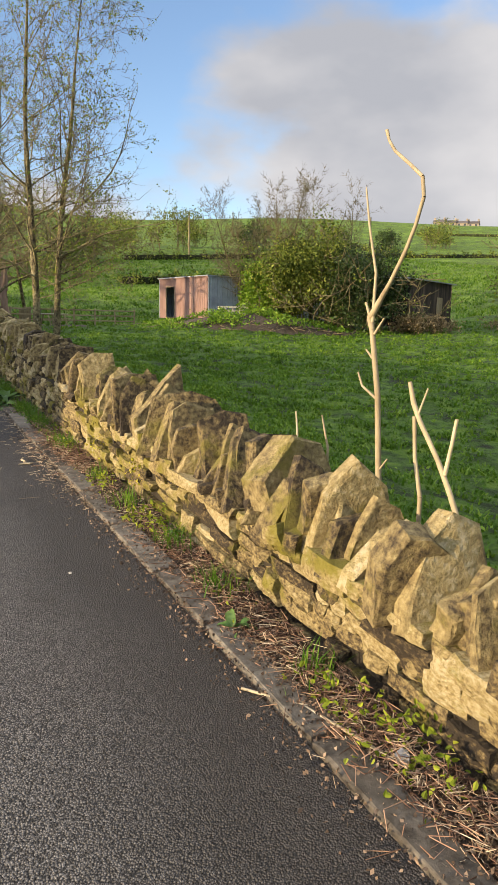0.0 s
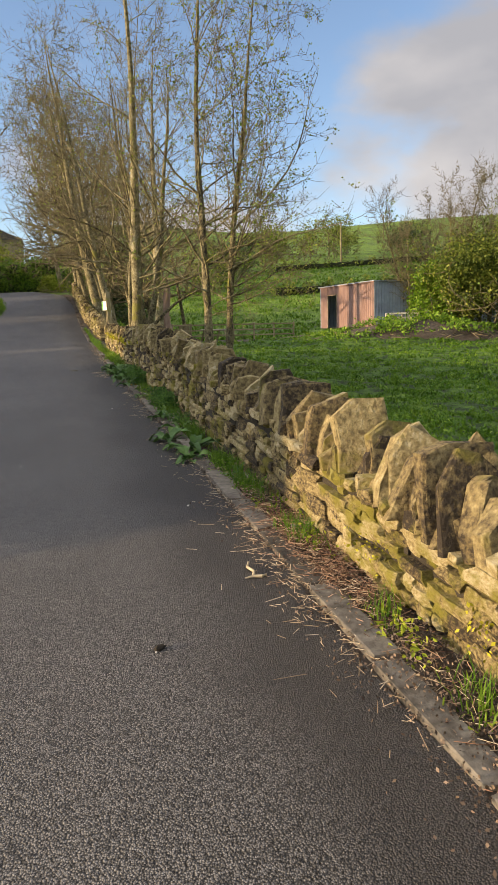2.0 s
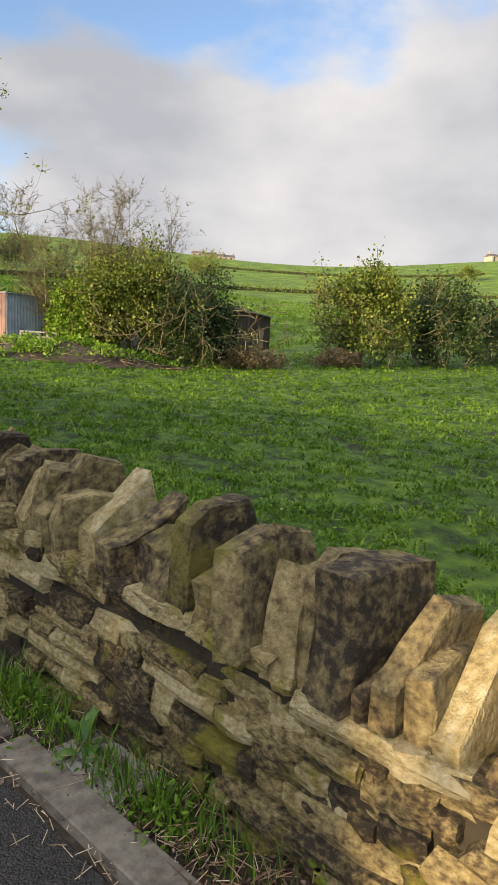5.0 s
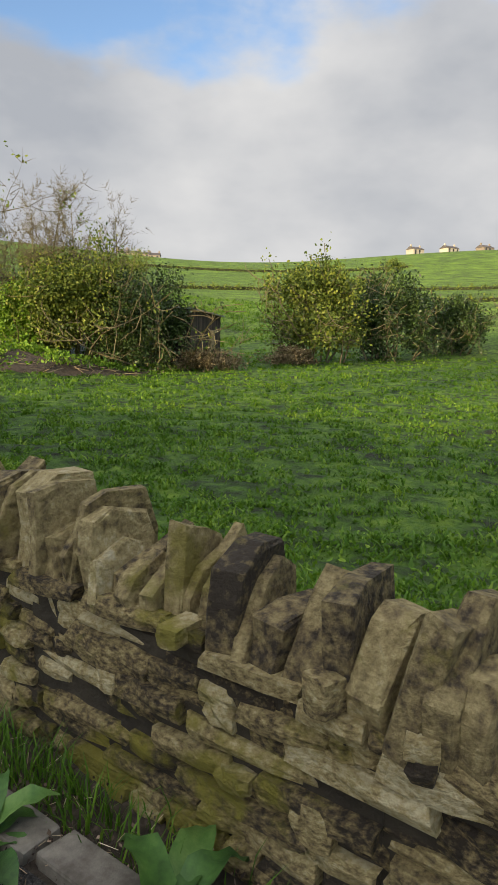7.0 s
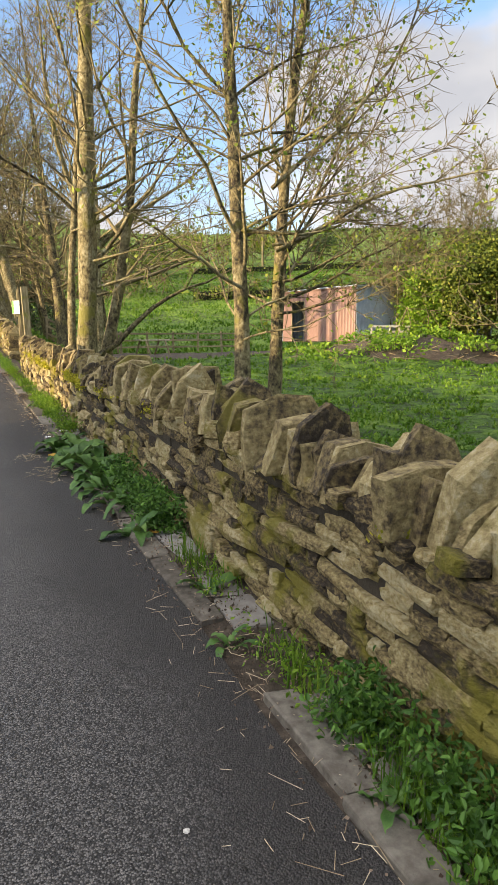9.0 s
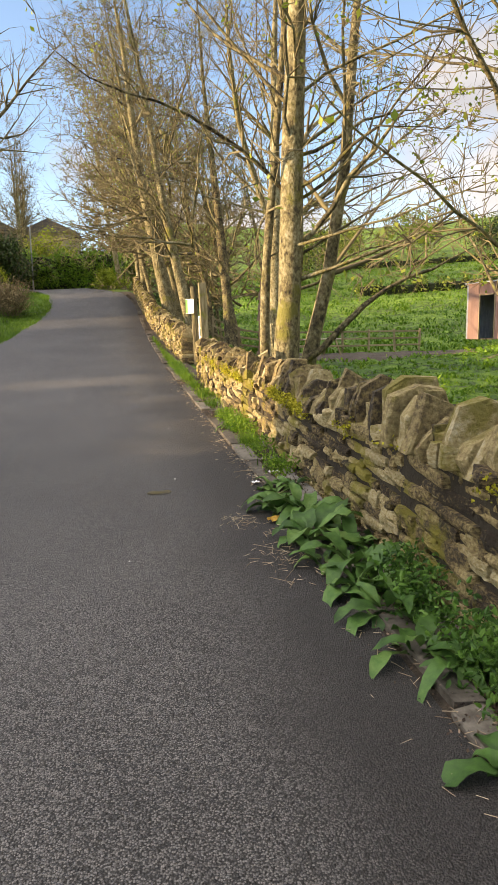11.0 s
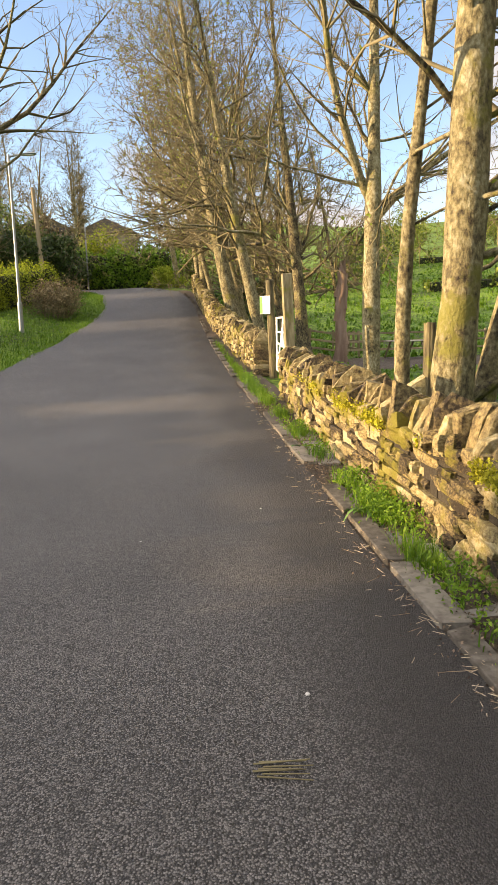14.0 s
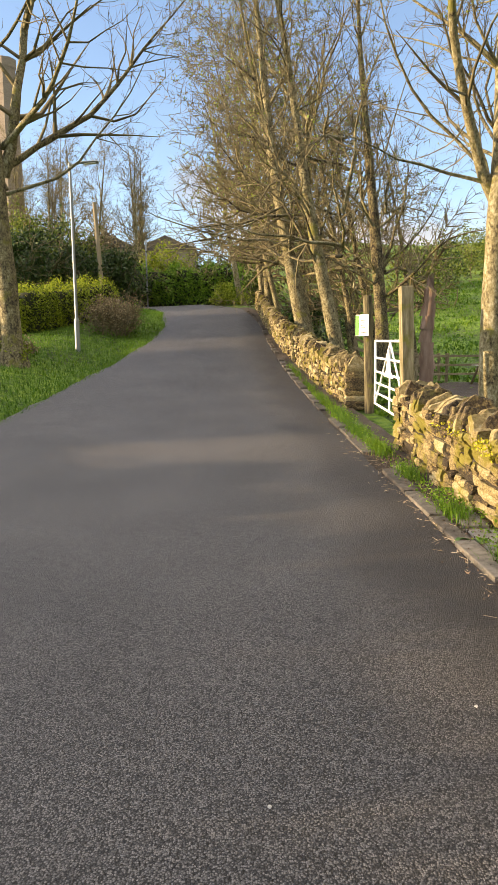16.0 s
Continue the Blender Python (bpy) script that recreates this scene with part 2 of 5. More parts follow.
def tubes(name, segs, sides, mat, parent=None, shade=True):
    """One mesh of tapered tubes: rows of x0 y0 z0 r0 x1 y1 z1 r1."""
    a = np.array(segs, float).reshape(-1, 8)
    p, r0, q, r1 = a[:, 0:3], a[:, 3], a[:, 4:7], a[:, 7]
    d = q - p
    d /= np.maximum(np.linalg.norm(d, axis=1), 1e-6)[:, None]
    ref = np.where(np.abs(d[:, 2:3]) > 0.8, [[1.0, 0, 0]], [[0, 0, 1.0]])
    u = np.cross(d, ref)
    u /= np.linalg.norm(u, axis=1)[:, None]
    w = np.cross(d, u)
    ang = np.arange(sides) * 2 * np.pi / sides
    ring = u[:, None, :] * np.cos(ang)[None, :, None] + w[:, None, :] * np.sin(ang)[None, :, None]
    v = np.concatenate([p[:, None] + ring * r0[:, None, None], q[:, None] + ring * r1[:, None, None]], axis=1).reshape(-1, 3)
    k = np.arange(sides)
    quad = np.stack([k, (k + 1) % sides, (k + 1) % sides + sides, k + sides], axis=1)
    f = (np.arange(len(a)) * 2 * sides)[:, None, None] + quad[None]
    return mesh(name, v, f.reshape(-1, 4), mat, parent, shade=shade)


def limb_skin(name, run, sides, mat, parent=None):
    """One continuous tapered skin along a run of rows x0 y0 z0 r0 x1 y1 z1 r1 that follow one another."""
    a = np.array(run, float)
    p = np.concatenate([a[:, 0:3], a[-1:, 4:7]])
    r = np.concatenate([a[:, 3], a[-1:, 7]])
    d = np.gradient(p, axis=0)
    d /= np.maximum(np.linalg.norm(d, axis=1), 1e-6)[:, None]
    ref = np.array([1.0, 0.13, 0.0]) if abs(d[:, 2].mean()) > 0.7 else np.array([0.0, 0.1, 1.0])
    u = np.cross(d, ref)
    u /= np.maximum(np.linalg.norm(u, axis=1), 1e-6)[:, None]
    w = np.cross(d, u)
    ang = np.arange(sides) * 2 * np.pi / sides
    v = p[:, None] + (u[:, None] * np.cos(ang)[None, :, None] + w[:, None] * np.sin(ang)[None, :, None]) * r[:, None, None]
    k = np.arange(sides)
    quad = np.stack([k, (k + 1) % sides, (k + 1) % sides + sides, k + sides], axis=1)
    f = (np.arange(len(a)) * sides)[:, None, None] + quad[None]
    return mesh(name, v.reshape(-1, 3), f.reshape(-1, 4), mat, parent, shade=True)


def leaves(name, places, size, mat, rng, parent=None, droop=0.5, fine=False):
    """One mesh of small folded leaves of two triangles at the given places."""
    c = np.asarray(places, float)
    n = len(c)
    d = rng.normal(size=(n, 3))
    d[:, 2] -= droop * 0.5
    d /= np.linalg.norm(d, axis=1)[:, None]
    s = np.cross(d, rng.normal(size=(n, 3)))
    s /= np.maximum(np.linalg.norm(s, axis=1), 1e-6)[:, None]
    k = size * rng.uniform(0.6, 1.4, (n, 1))
    up = np.cross(s, d) * 0.12
    if fine:
        v = np.stack([c, c + (d * 0.3 + s * 0.24 + up) * k, c + (d * 0.68 + s * 0.2 + up) * k, c + d * k, c + (d * 0.68 - s * 0.2 + up) * k, c + (d * 0.3 - s * 0.24 + up) * k], axis=1).reshape(-1, 3)
        i = np.arange(n)[:, None] * 6
        return mesh(name, v, np.concatenate([i + [[0, 1, 2, 3]], i + [[0, 3, 4, 5]]]), mat, parent)
    v = np.stack([c, c + d * k * 0.5 + s * k * 0.32, c + d * k, c + d * k * 0.5 - s * k * 0.32], axis=1).reshape(-1, 3)
    f = np.arange(n * 4).reshape(n, 4)
    return mesh(name, v, f, mat, parent)


def blades(name, x, y, z, tall, wide, mat, rng, parent=None, lean=0.5):
    """One mesh of bent grass blades of a quad and a tip each."""
    n = len(x)
    a = rng.uniform(0, 2 * np.pi, n)
    t = tall * rng.uniform(0.5, 1.3, n)
    l = t * lean * rng.uniform(0.1, 1.2, n)
    dx, dy = np.cos(a), np.sin(a)
    w = wide * rng.uniform(0.6, 1.3, n)
    b = np.stack([x, y, z], 1)
    sidev = np.stack([-dy * w, dx * w, 0 * w], 1)
    mid = b + np.stack([dx * l * 0.35, dy * l * 0.35, t * 0.6], 1)
    tip = b + np.stack([dx * l, dy * l, t], 1)
    v = np.stack([b - sidev, b + sidev, mid + sidev * 0.8, mid - sidev * 0.8, tip], 1).reshape(-1, 3)
    i = np.arange(n) * 5
    quads = np.stack([i, i + 1, i + 2, i + 3], 1).tolist()
    tris = np.stack([i + 3, i + 2, i + 4], 1).tolist()
    return mesh(name, v, quads + tris, mat, parent)


# ---------------------------------------------------------------- ground and road
def axis_steps(*spans):
    out = []
    for a, b, step in spans:
        out += list(np.arange(a, b, step))
    return np.array(out + [spans[-1][1]])


def sheet(name, xs, ys, height, mat, parent=None):
    gx, gy = np.meshgrid(xs, ys)
    v = np.stack([gx, gy, height(gx, gy)], -1).reshape(-1, 3)
    nx = len(xs)
    i = (np.arange(len(ys) - 1)[:, None] * nx + np.arange(nx - 1)[None]).ravel()
    return mesh(name, v, np.stack([i, i + 1, i + 1 + nx, i + nx], 1), mat, parent, shade=True)


def rough_ground(x, y):
    z = ground_z(x, y)
    bumps = 0.05 * np.sin(x * 2.1 + 1.3 * np.sin(y * 1.3)) * np.sin(y * 1.7 + np.sin(x * 0.9)) + 0.03 * np.sin(x * 4.3 + y * 3.1)
    return z + bumps * smooth(3.5, 8, x) * (1 - smooth(60, 90, np.hypot(x, y)))


ground = sheet("ground", axis_steps((-1500, -200, 130), (-200, -40, 16), (-40, -8, 2), (-8, 30, 0.4), (30, 70, 1), (70, 460, 8), (460, 1500, 80)),
               axis_steps((-1500, -200, 130), (-200, -20, 12), (-20, 45, 0.5), (45, 90, 1.2), (90, 460, 8), (460, 1500, 80)), rough_ground, GRASSY)
middles = np.empty(len(ground.data.polygons) * 3)
ground.data.polygons.foreach_get("center", middles)
middles = middles.reshape(-1, 3)
ground.data.materials.append(SWARD)
ground.data.polygons.foreach_set("material_index", ((middles[:, 0] > 2.6) & (middles[:, 0] < 62) & (middles[:, 1] > -20) & (middles[:, 1] < 46)).astype(int))
tagged(ground, "green grazed field and rising hillside pasture", "ground", kind="structure")


def asphalt():
    m = bpy.data.materials.new("worn asphalt")
    m.use_nodes = True
    n, l = m.node_tree.nodes, m.node_tree.links
    b = n["Principled BSDF"]
    geo = n.new("ShaderNodeNewGeometry")
    chips, grit, patch = n.new("ShaderNodeTexVoronoi"), n.new("ShaderNodeTexNoise"), n.new("ShaderNodeTexNoise")
    chips.inputs["Scale"].default_value, grit.inputs["Scale"].default_value, patch.inputs["Scale"].default_value = 140, 75, 0.7
    grit.inputs["Detail"].default_value, patch.inputs["Detail"].default_value = 5, 6
    for node in (chips, grit, patch):
        l.new(geo.outputs["Position"], node.inputs["Vector"])
    grey = n.new("ShaderNodeSeparateColor")
    l.new(chips.outputs["Color"], grey.inputs[0])
    a = n.new("ShaderNodeMix")
    a.inputs["Factor"].default_value = 0.38
    l.new(grey.outputs[0], a.inputs["A"])
    l.new(patch.outputs["Fac"], a.inputs["B"])
    ramp = n.new("ShaderNodeValToRGB")
    e = ramp.color_ramp.elements
    e.new(0.5), e.new(0.8)
    for i, (at, c) in enumerate(((0.22, (0.024, 0.022, 0.021)), (0.42, (0.084, 0.079, 0.076)), (0.64, (0.152, 0.142, 0.134)), (0.92, (0.25, 0.235, 0.22)))):
        e[i].position, e[i].color = at, (*c, 1)
    l.new(a.outputs["Result"], ramp.inputs["Fac"])
    # damp dirt washed towards the kerb
    where = n.new("ShaderNodeSeparateXYZ")
    l.new(geo.outputs["Position"], where.inputs[0])
    wander = n.new("ShaderNodeMath")
    wander.operation = "MULTIPLY_ADD"
    wander.inputs[1].default_value = 1.5
    l.new(patch.outputs["Fac"], wander.inputs[0])
    l.new(where.outputs["X"], wander.inputs[2])
    band = n.new("ShaderNodeMapRange")
    band.interpolation_type = "SMOOTHSTEP"
    for key, value in (("From Min", 1.55), ("From Max", 2.3), ("To Min", 0.0), ("To Max", 0.80)):
        band.inputs[key].default_value = value
    l.new(wander.outputs[0], band.inputs["Value"])
    dirt = n.new("ShaderNodeMix")
    dirt.data_type = "RGBA"
    dirt.inputs["B"].default_value = (0.022, 0.0185, 0.0175, 1)
    l.new(band.outputs["Result"], dirt.inputs["Factor"])
    l.new(ramp.outputs["Color"], dirt.inputs["A"])
    # black binder sunk between the chippings, with the shade of the pits painted in
    sunk = n.new("ShaderNodeMapRange")
    for key, value in (("From Min", 0.44), ("From Max", 0.68), ("To Min", 0.0), ("To Max", 0.95)):
        sunk.inputs[key].default_value = value
    l.new(chips.outputs["Distance"], sunk.inputs["Value"])
    pits = n.new("ShaderNodeMix")
    pits.data_type = "RGBA"
    pits.inputs["B"].default_value = (0.014, 0.013, 0.012, 1)
    l.new(sunk.outputs["Result"], pits.inputs["Factor"])
    l.new(dirt.outputs["Result"], pits.inputs["A"])
    l.new(pits.outputs["Result"], b.inputs["Base Color"])
    hgt = n.new("ShaderNodeMath")
    hgt.operation = "MULTIPLY_ADD"
    hgt.inputs[1].default_value = -1.0
    l.new(chips.outputs["Distance"], hgt.inputs[0])
    l.new(grit.outputs["Fac"], hgt.inputs[2])
    bp = n.new("ShaderNodeBump")
    bp.inputs["Strength"].default_value, bp.inputs["Distance"].default_value = 1.0, 0.009
    l.new(hgt.outputs[0], bp.inputs["Height"])
    l.new(bp.outputs["Normal"], b.inputs["Normal"])
    b.inputs["Roughness"].default_value, b.inputs["Specular IOR Level"].default_value = 0.62, 0.4
    return m


ASPHALT = asphalt()
KERB_X, LEFT_X, WALL_X = 1.78, -3.9, 2.17


def road_strip(name, left, right, nx, ys, lift, mat):
    t = np.linspace(0, 1, nx)
    gy, gt = np.meshgrid(ys, t, indexing="ij")
    l, r = left(gy), right(gy)
    gx = l + (r - l) * gt
    v = np.stack([gx, gy, road_z(gx, gy) + lift(gx, gy)], -1).reshape(-1, 3)
    i = (np.arange(len(ys) - 1)[:, None] * nx + np.arange(nx - 1)[None]).ravel()
    return mesh(name, v, np.stack([i, i + 1, i + 1 + nx, i + nx], 1), mat, shade=True)


road_ys = axis_steps((-60, -4, 4), (-4, 40, 0.4), (40, 90, 0.8))
road = road_strip("road", lambda y: LEFT_X + bend(y) + 0.06 * np.sin(y * 1.1) + 0.04 * np.sin(y * 3.7) + np.clip(y - 36, 0, 14) * 0.08,
                  lambda y: KERB_X + bend(y) + 0.02 * np.sin(y * 2.3), 16, road_ys, lambda x, y: 0.004 * np.sin(x * 1.3 + y * 0.4), ASPHALT)
tagged(road, "worn grey asphalt lane with faint patches", "road", kind="structure")
verge = road_strip("verge", lambda y: KERB_X - 0.01 + bend(y) + 0 * y, lambda y: WALL_X + 0.25 + bend(y) + 0 * y, 8, axis_steps((-10, 34, 0.2), (34, 60, 0.8)),
                   lambda x, y: -0.012 + 0.02 * np.sin(x * 9 + y * 2.1) * np.sin(y * 3.3) * smooth(1.9, 2.05, x), SOIL)
tagged(verge, "strip of bare soil and litter along the wall foot", "verge", kind="structure")

# ---------------------------------------------------------------- dry stone wall
def stone_shape(name, rng):
    """A split stone: a rough hewn face towards -x with chipped rims, and sides that run back into the wall."""
    nu, nv = 4, 3
    skew, wedge = rng.uniform(-0.10, 0.10), rng.uniform(-0.16, 0.16)
    verts, faces, rim = [], [], []
    for j in range(nv):
        for i in range(nu):
            u, v = i / (nu - 1) - 0.5, j / (nv - 1) - 0.5
            edge = i in (0, nu - 1) or j in (0, nv - 1)
            corner = i in (0, nu - 1) and j in (0, nv - 1)
            x = -0.5 + (rng.uniform(0.0, 0.08) if edge else rng.uniform(-0.05, 0.05)) + (rng.uniform(0, 0.10) if corner else 0)
            y = u * (0.985 if corner else 1.0) + rng.uniform(-0.035, 0.035) + skew * v
            z = v * (1 + wedge * u * 2) * (0.97 if corner else 1.0) + rng.uniform(-0.06, 0.06)
            verts.append((x, y, z))
    for j in range(nv - 1):
        for i in range(nu - 1):
            k = j * nu + i
            faces.append((k, k + nu, k + nu + 1, k + 1))
    rim = [0, 1, 2, 3, 7, 11, 10, 9, 8, 4]
    back = len(verts)
    for k in rim:
        x, y, z = verts[k]
        verts.append((0.5, y * 0.95, z * 0.92))
    n = len(rim)
    for a in range(n):
        b = (a + 1) % n
        faces.append((rim[a], rim[b], back + b, back + a))
    me = bpy.data.meshes.new(name)
    me.from_pydata(verts, [], faces)
    me.materials.append(STONE)
    return me


PROFILES = {
    "slant": ((-0.5, 0), (-0.48, 0.25), (-0.20, 0.82), (0.06, 1.0), (0.38, 0.86), (0.5, 0.4), (0.5, 0)),
    "block": ((-0.5, 0), (-0.52, 0.5), (-0.47, 0.88), (-0.1, 0.98), (0.40, 0.95), (0.5, 0.5), (0.5, 0)),
    "round": ((-0.5, 0), (-0.49, 0.42), (-0.34, 0.80), (-0.02, 1.0), (0.32, 0.86), (0.49, 0.45), (0.5, 0)),
    "peak": ((-0.5, 0), (-0.46, 0.6), (-0.30, 1.0), (0.05, 0.86), (0.34, 0.72), (0.5, 0.4), (0.5, 0)),
    "wedge": ((-0.5, 0), (-0.5, 0.34), (-0.30, 0.52), (0.05, 0.80), (0.40, 1.0), (0.5, 0.6), (0.5, 0)),
}


def coping_shape(name, rng, kind):
    """A slab or block split by hand and set on edge: its outline lies across the wall (x, z), its thickness along y."""
    outline = [(x + rng.uniform(-0.08, 0.08), z + (rng.uniform(-0.10, 0.08) if z > 0 else -0.02)) for x, z in PROFILES[kind]]
    n = len(outline)
    lean = rng.uniform(-0.09, 0.09)
    verts, faces = [], []
    for y, k in ((-0.5, 0.93), (-0.43, 1.0), (0.43, 1.0), (0.5, 0.93)):
        for x, z in outline:
            verts.append((x * k + rng.uniform(-0.02, 0.02), y + lean * z + rng.uniform(-0.07, 0.07), 0.45 + (z - 0.45) * k + rng.uniform(-0.015, 0.015)))
    for r in range(3):
        for a in range(n):
            b = (a + 1) % n
            faces.append((r * n + a, r * n + n + a, r * n + n + b, r * n + b))
    for r, y, flip in ((0, -0.52, False), (3, 0.52, True)):
        mid = len(verts)
        verts.append((rng.uniform(-0.15, 0.15), y + lean * 0.5 + rng.uniform(-0.10, 0.10), rng.uniform(0.35, 0.6)))
        for a in range(n):
            b = (a + 1) % n
            faces.append((mid, r * n + b, r * n + a) if flip else (mid, r * n + a, r * n + b))
    me = bpy.data.meshes.new(name)
    me.from_pydata(verts, [], faces)
    me.materials.append(COPING)
    return me


def heights(y, table):
    return float(np.interp(y, [r[0] for r in table], [r[1] for r in table]))


BED = ((-6, 0.36), (1, 0.36), (4, 0.40), (6, 0.50), (9, 0.64), (13, 0.77), (16, 0.77), (19, 0.64), (23, 0.60), (28, 0.60), (31, 0.62), (40, 0.70), (58, 0.72))
TOP = ((-6, 0.74), (1, 0.75), (3, 0.80), (4.5, 0.92), (7, 0.90), (9, 0.93), (13, 1.08), (15.5, 1.10), (19, 0.95), (24, 0.83), (28, 0.83), (31, 0.86), (40, 0.95), (58, 0.98))


def wall_x(y):
    return WALL_X + 0.012 * math.sin(y * 1.9) + 0.02 * math.sin(y * 0.7) + 0.018 * max(0, y - 24) * (y < 32) + (0.144 - 0.016 * (y - 32) if y >= 32 else 0)


def build_wall(label, y0, y1, singles, seed):
    rng = random.Random(seed)
    shapes = [stone_shape("stone", rng) for _ in range(28)]
    caps = {kind: [coping_shape("coping_stone", rng, kind) for _ in range(9)] for kind in PROFILES}
    bm = bmesh.new()
    for i in range(int((y1 - y0) / 0.5)):
        ya = y0 + 0.12 + i * 0.5
        yb = min(ya + 0.5, y1 - 0.1)
        x, base = wall_x(ya), float(road_z(WALL_X, ya))
        tall = heights(ya, BED)
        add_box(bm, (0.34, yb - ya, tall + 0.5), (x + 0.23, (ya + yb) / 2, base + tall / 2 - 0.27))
    core = part("dry_stone_wall", bm, DARK_RUBBLE)
    tagged(core, label, "stone wall", kind="structure")
    loose = bmesh.new()

    def place(me, m, single):
        if single:
            ob = new(me.name.split(".")[0], me)
            ob.parent, ob.matrix_basis = core, m
        else:
            start = len(loose.verts)
            loose.from_mesh(me)
            loose.verts.ensure_lookup_table()
            bmesh.ops.transform(loose, matrix=m, verts=loose.verts[start:])

    # courses, bedded along the fall of the lane
    courses = 13
    for c in range(courses):
        y = y0 + rng.uniform(0, 0.1)
        while y < y1 - 0.05:
            length = min(rng.choice((0.09, 0.14, 0.19, 0.25, 0.33, 0.46)) * rng.uniform(0.8, 1.2), y1 - y)
            mid = y + length / 2
            bed = heights(mid, BED)
            number = max(6, round((bed + 0.05) / 0.062))
            step = (bed + 0.05) / number
            if c < number:
                wob = 0.02 * math.sin(mid * 2.3 + c * 1.7) + 0.012 * math.sin(mid * 5.1 + c * 2.9)
                tall = step * (rng.uniform(0.94, 1.22) if rng.random() > 0.16 else rng.uniform(1.6, 2.1))
                z = float(road_z(WALL_X, mid)) - 0.04 + step * (c + 0.5) + wob + rng.uniform(-0.008, 0.008)
                deep = rng.uniform(0.20, 0.28)
                ledge = c == number - 1
                proud = rng.gauss(0, 0.014) + (0.035 if ledge else 0) - 0.0035 * c
                if rng.random() > 0.03:
                    m = Matrix.Translation((wall_x(mid) + deep / 2 - proud, mid, z)) @ Euler((math.atan(SLOPE) + rng.gauss(0, 0.022), rng.uniform(-0.03, 0.05), rng.gauss(0, 0.045))).to_matrix().to_4x4()
                    m = m @ Matrix.Diagonal((deep, length * rng.uniform(0.94, 1.03), tall, 1))
                    place(rng.choice(shapes), m, singles[0] < mid < singles[1] and c > 0)
            y += length
    # coping slabs set on edge
    y = y0 + 0.06
    while y < y1 - 0.05:
        slanting = 2.0 < y < 6.2 or y > 18.5
        kind = rng.choices(tuple(PROFILES), (5, 1.5, 2, 2, 3) if slanting else (1.5, 5, 3, 2, 1.2))[0]
        thick = rng.choice((0.05, 0.065, 0.085, 0.11) if slanting else (0.045, 0.06, 0.08, 0.10, 0.13)) * rng.uniform(0.85, 1.2)
        mid = y + thick / 2
        bed, top = heights(mid, BED), heights(mid, TOP)
        tall = (top - bed + 0.03) * rng.choice((0.5, 0.66, 0.8, 0.92, 1.0, 1.1) if y < 4 else (0.62, 0.78, 0.9, 1.0, 1.12))
        wide = rng.uniform(0.28, 0.44)
        tilt = rng.gauss(-0.12 if slanting else 0.04, 0.22 if y < 3 else 0.13)
        floor_z = float(road_z(WALL_X, mid)) + bed
        m = Matrix.Translation((wall_x(mid) + 0.20 + rng.uniform(-0.035, 0.05), mid, floor_z - 0.015))
        m = m @ Euler((tilt, rng.uniform(-0.10, 0.10), rng.gauss(-0.06, 0.12))).to_matrix().to_4x4()
        m = m @ Matrix.Diagonal((wide, thick * 1.02, tall, 1))
        place(rng.choice(caps[kind]), m, mid < 34)
        if rng.random() < 0.22:
            # a small packing stone on the ledge in front
            size = (rng.uniform(0.10, 0.16), rng.uniform(0.07, 0.14), rng.uniform(0.06, 0.13))
            m = Matrix.Translation((wall_x(mid) + 0.03, mid + rng.uniform(-0.03, 0.03), floor_z + size[2] / 2 - 0.01)) @ Euler((rng.uniform(-0.3, 0.3), rng.uniform(-0.2, 0.2), rng.uniform(-0.5, 0.5))).to_matrix().to_4x4()
            place(rng.choice(shapes), m @ Matrix.Diagonal((*size, 1)), False)
        y += thick * rng.uniform(0.98, 1.25)
    # squared stones closing the two ends
    for end, turn, back in ((y0, 90, 1), (y1, -90, -1)):
        bed, foot = heights(end, TOP), float(road_z(WALL_X, end)) - 0.05
        z = 0.0
        while z < bed - 0.08:
            tall = rng.uniform(0.07, 0.13)
            m = Matrix.Translation((wall_x(end) + 0.21, end + back * 0.10, foot + z + tall / 2)) @ pose(0, 0, 0, 0, 0, turn)
            place(rng.choice(shapes), m @ Matrix.Diagonal((0.24, rng.uniform(0.42, 0.47), tall * 1.02, 1)), False)
            z += tall
    if y0 < 4 < y1:
        base = float(road_z(WALL_X, 4.0))
        for yy, turn, kind, size in ((2.55, 0.1, "round", (0.46, 0.20, 0.36)), (4.02, -0.30, "round", (0.66, 0.07, 0.50)), (4.6, -0.5, "wedge", (0.5, 0.05, 0.44)), (4.95, -0.55, "slant", (0.5, 0.05, 0.40)), (5.3, -0.5, "wedge", (0.48, 0.06, 0.42))):
            m = Matrix.Translation((wall_x(yy) + 0.26, yy, base + heights(yy, BED))) @ Euler((-0.12, 0.0, turn)).to_matrix().to_4x4()
            place(caps[kind][int(yy * 10) % 9], m @ Matrix.Diagonal((*size, 1)), True)
    if len(loose.verts):
        rest = part("stonework", loose, STONE_REST, core, "courses of weathered sandstone")
        rest["kind"] = "stuff"
    else:
        loose.free()
    return core


STONE_REST = material("sandstone courses", STONE_STOPS, scale=38, bump=1.0, bump_scale=42, depth=0.03, wear=0.34, wear_scale=4.5, vary=0.30, stretch=(1, 1, 1.6), per="island", moss=0.15, moss_colour=(0.17, 0.15, 0.018))
build_wall("low mossy dry stone wall with upright sandstone copings", -3.0, 27.6, (1.6, 8.2), 11)
build_wall("sunlit dry stone wall beyond the gate", 31.2, 58.0, (0, 0), 12)


# ---------------------------------------------------------------- trees
def unit(v):
    return v / max(np.linalg.norm(v), 1e-6)


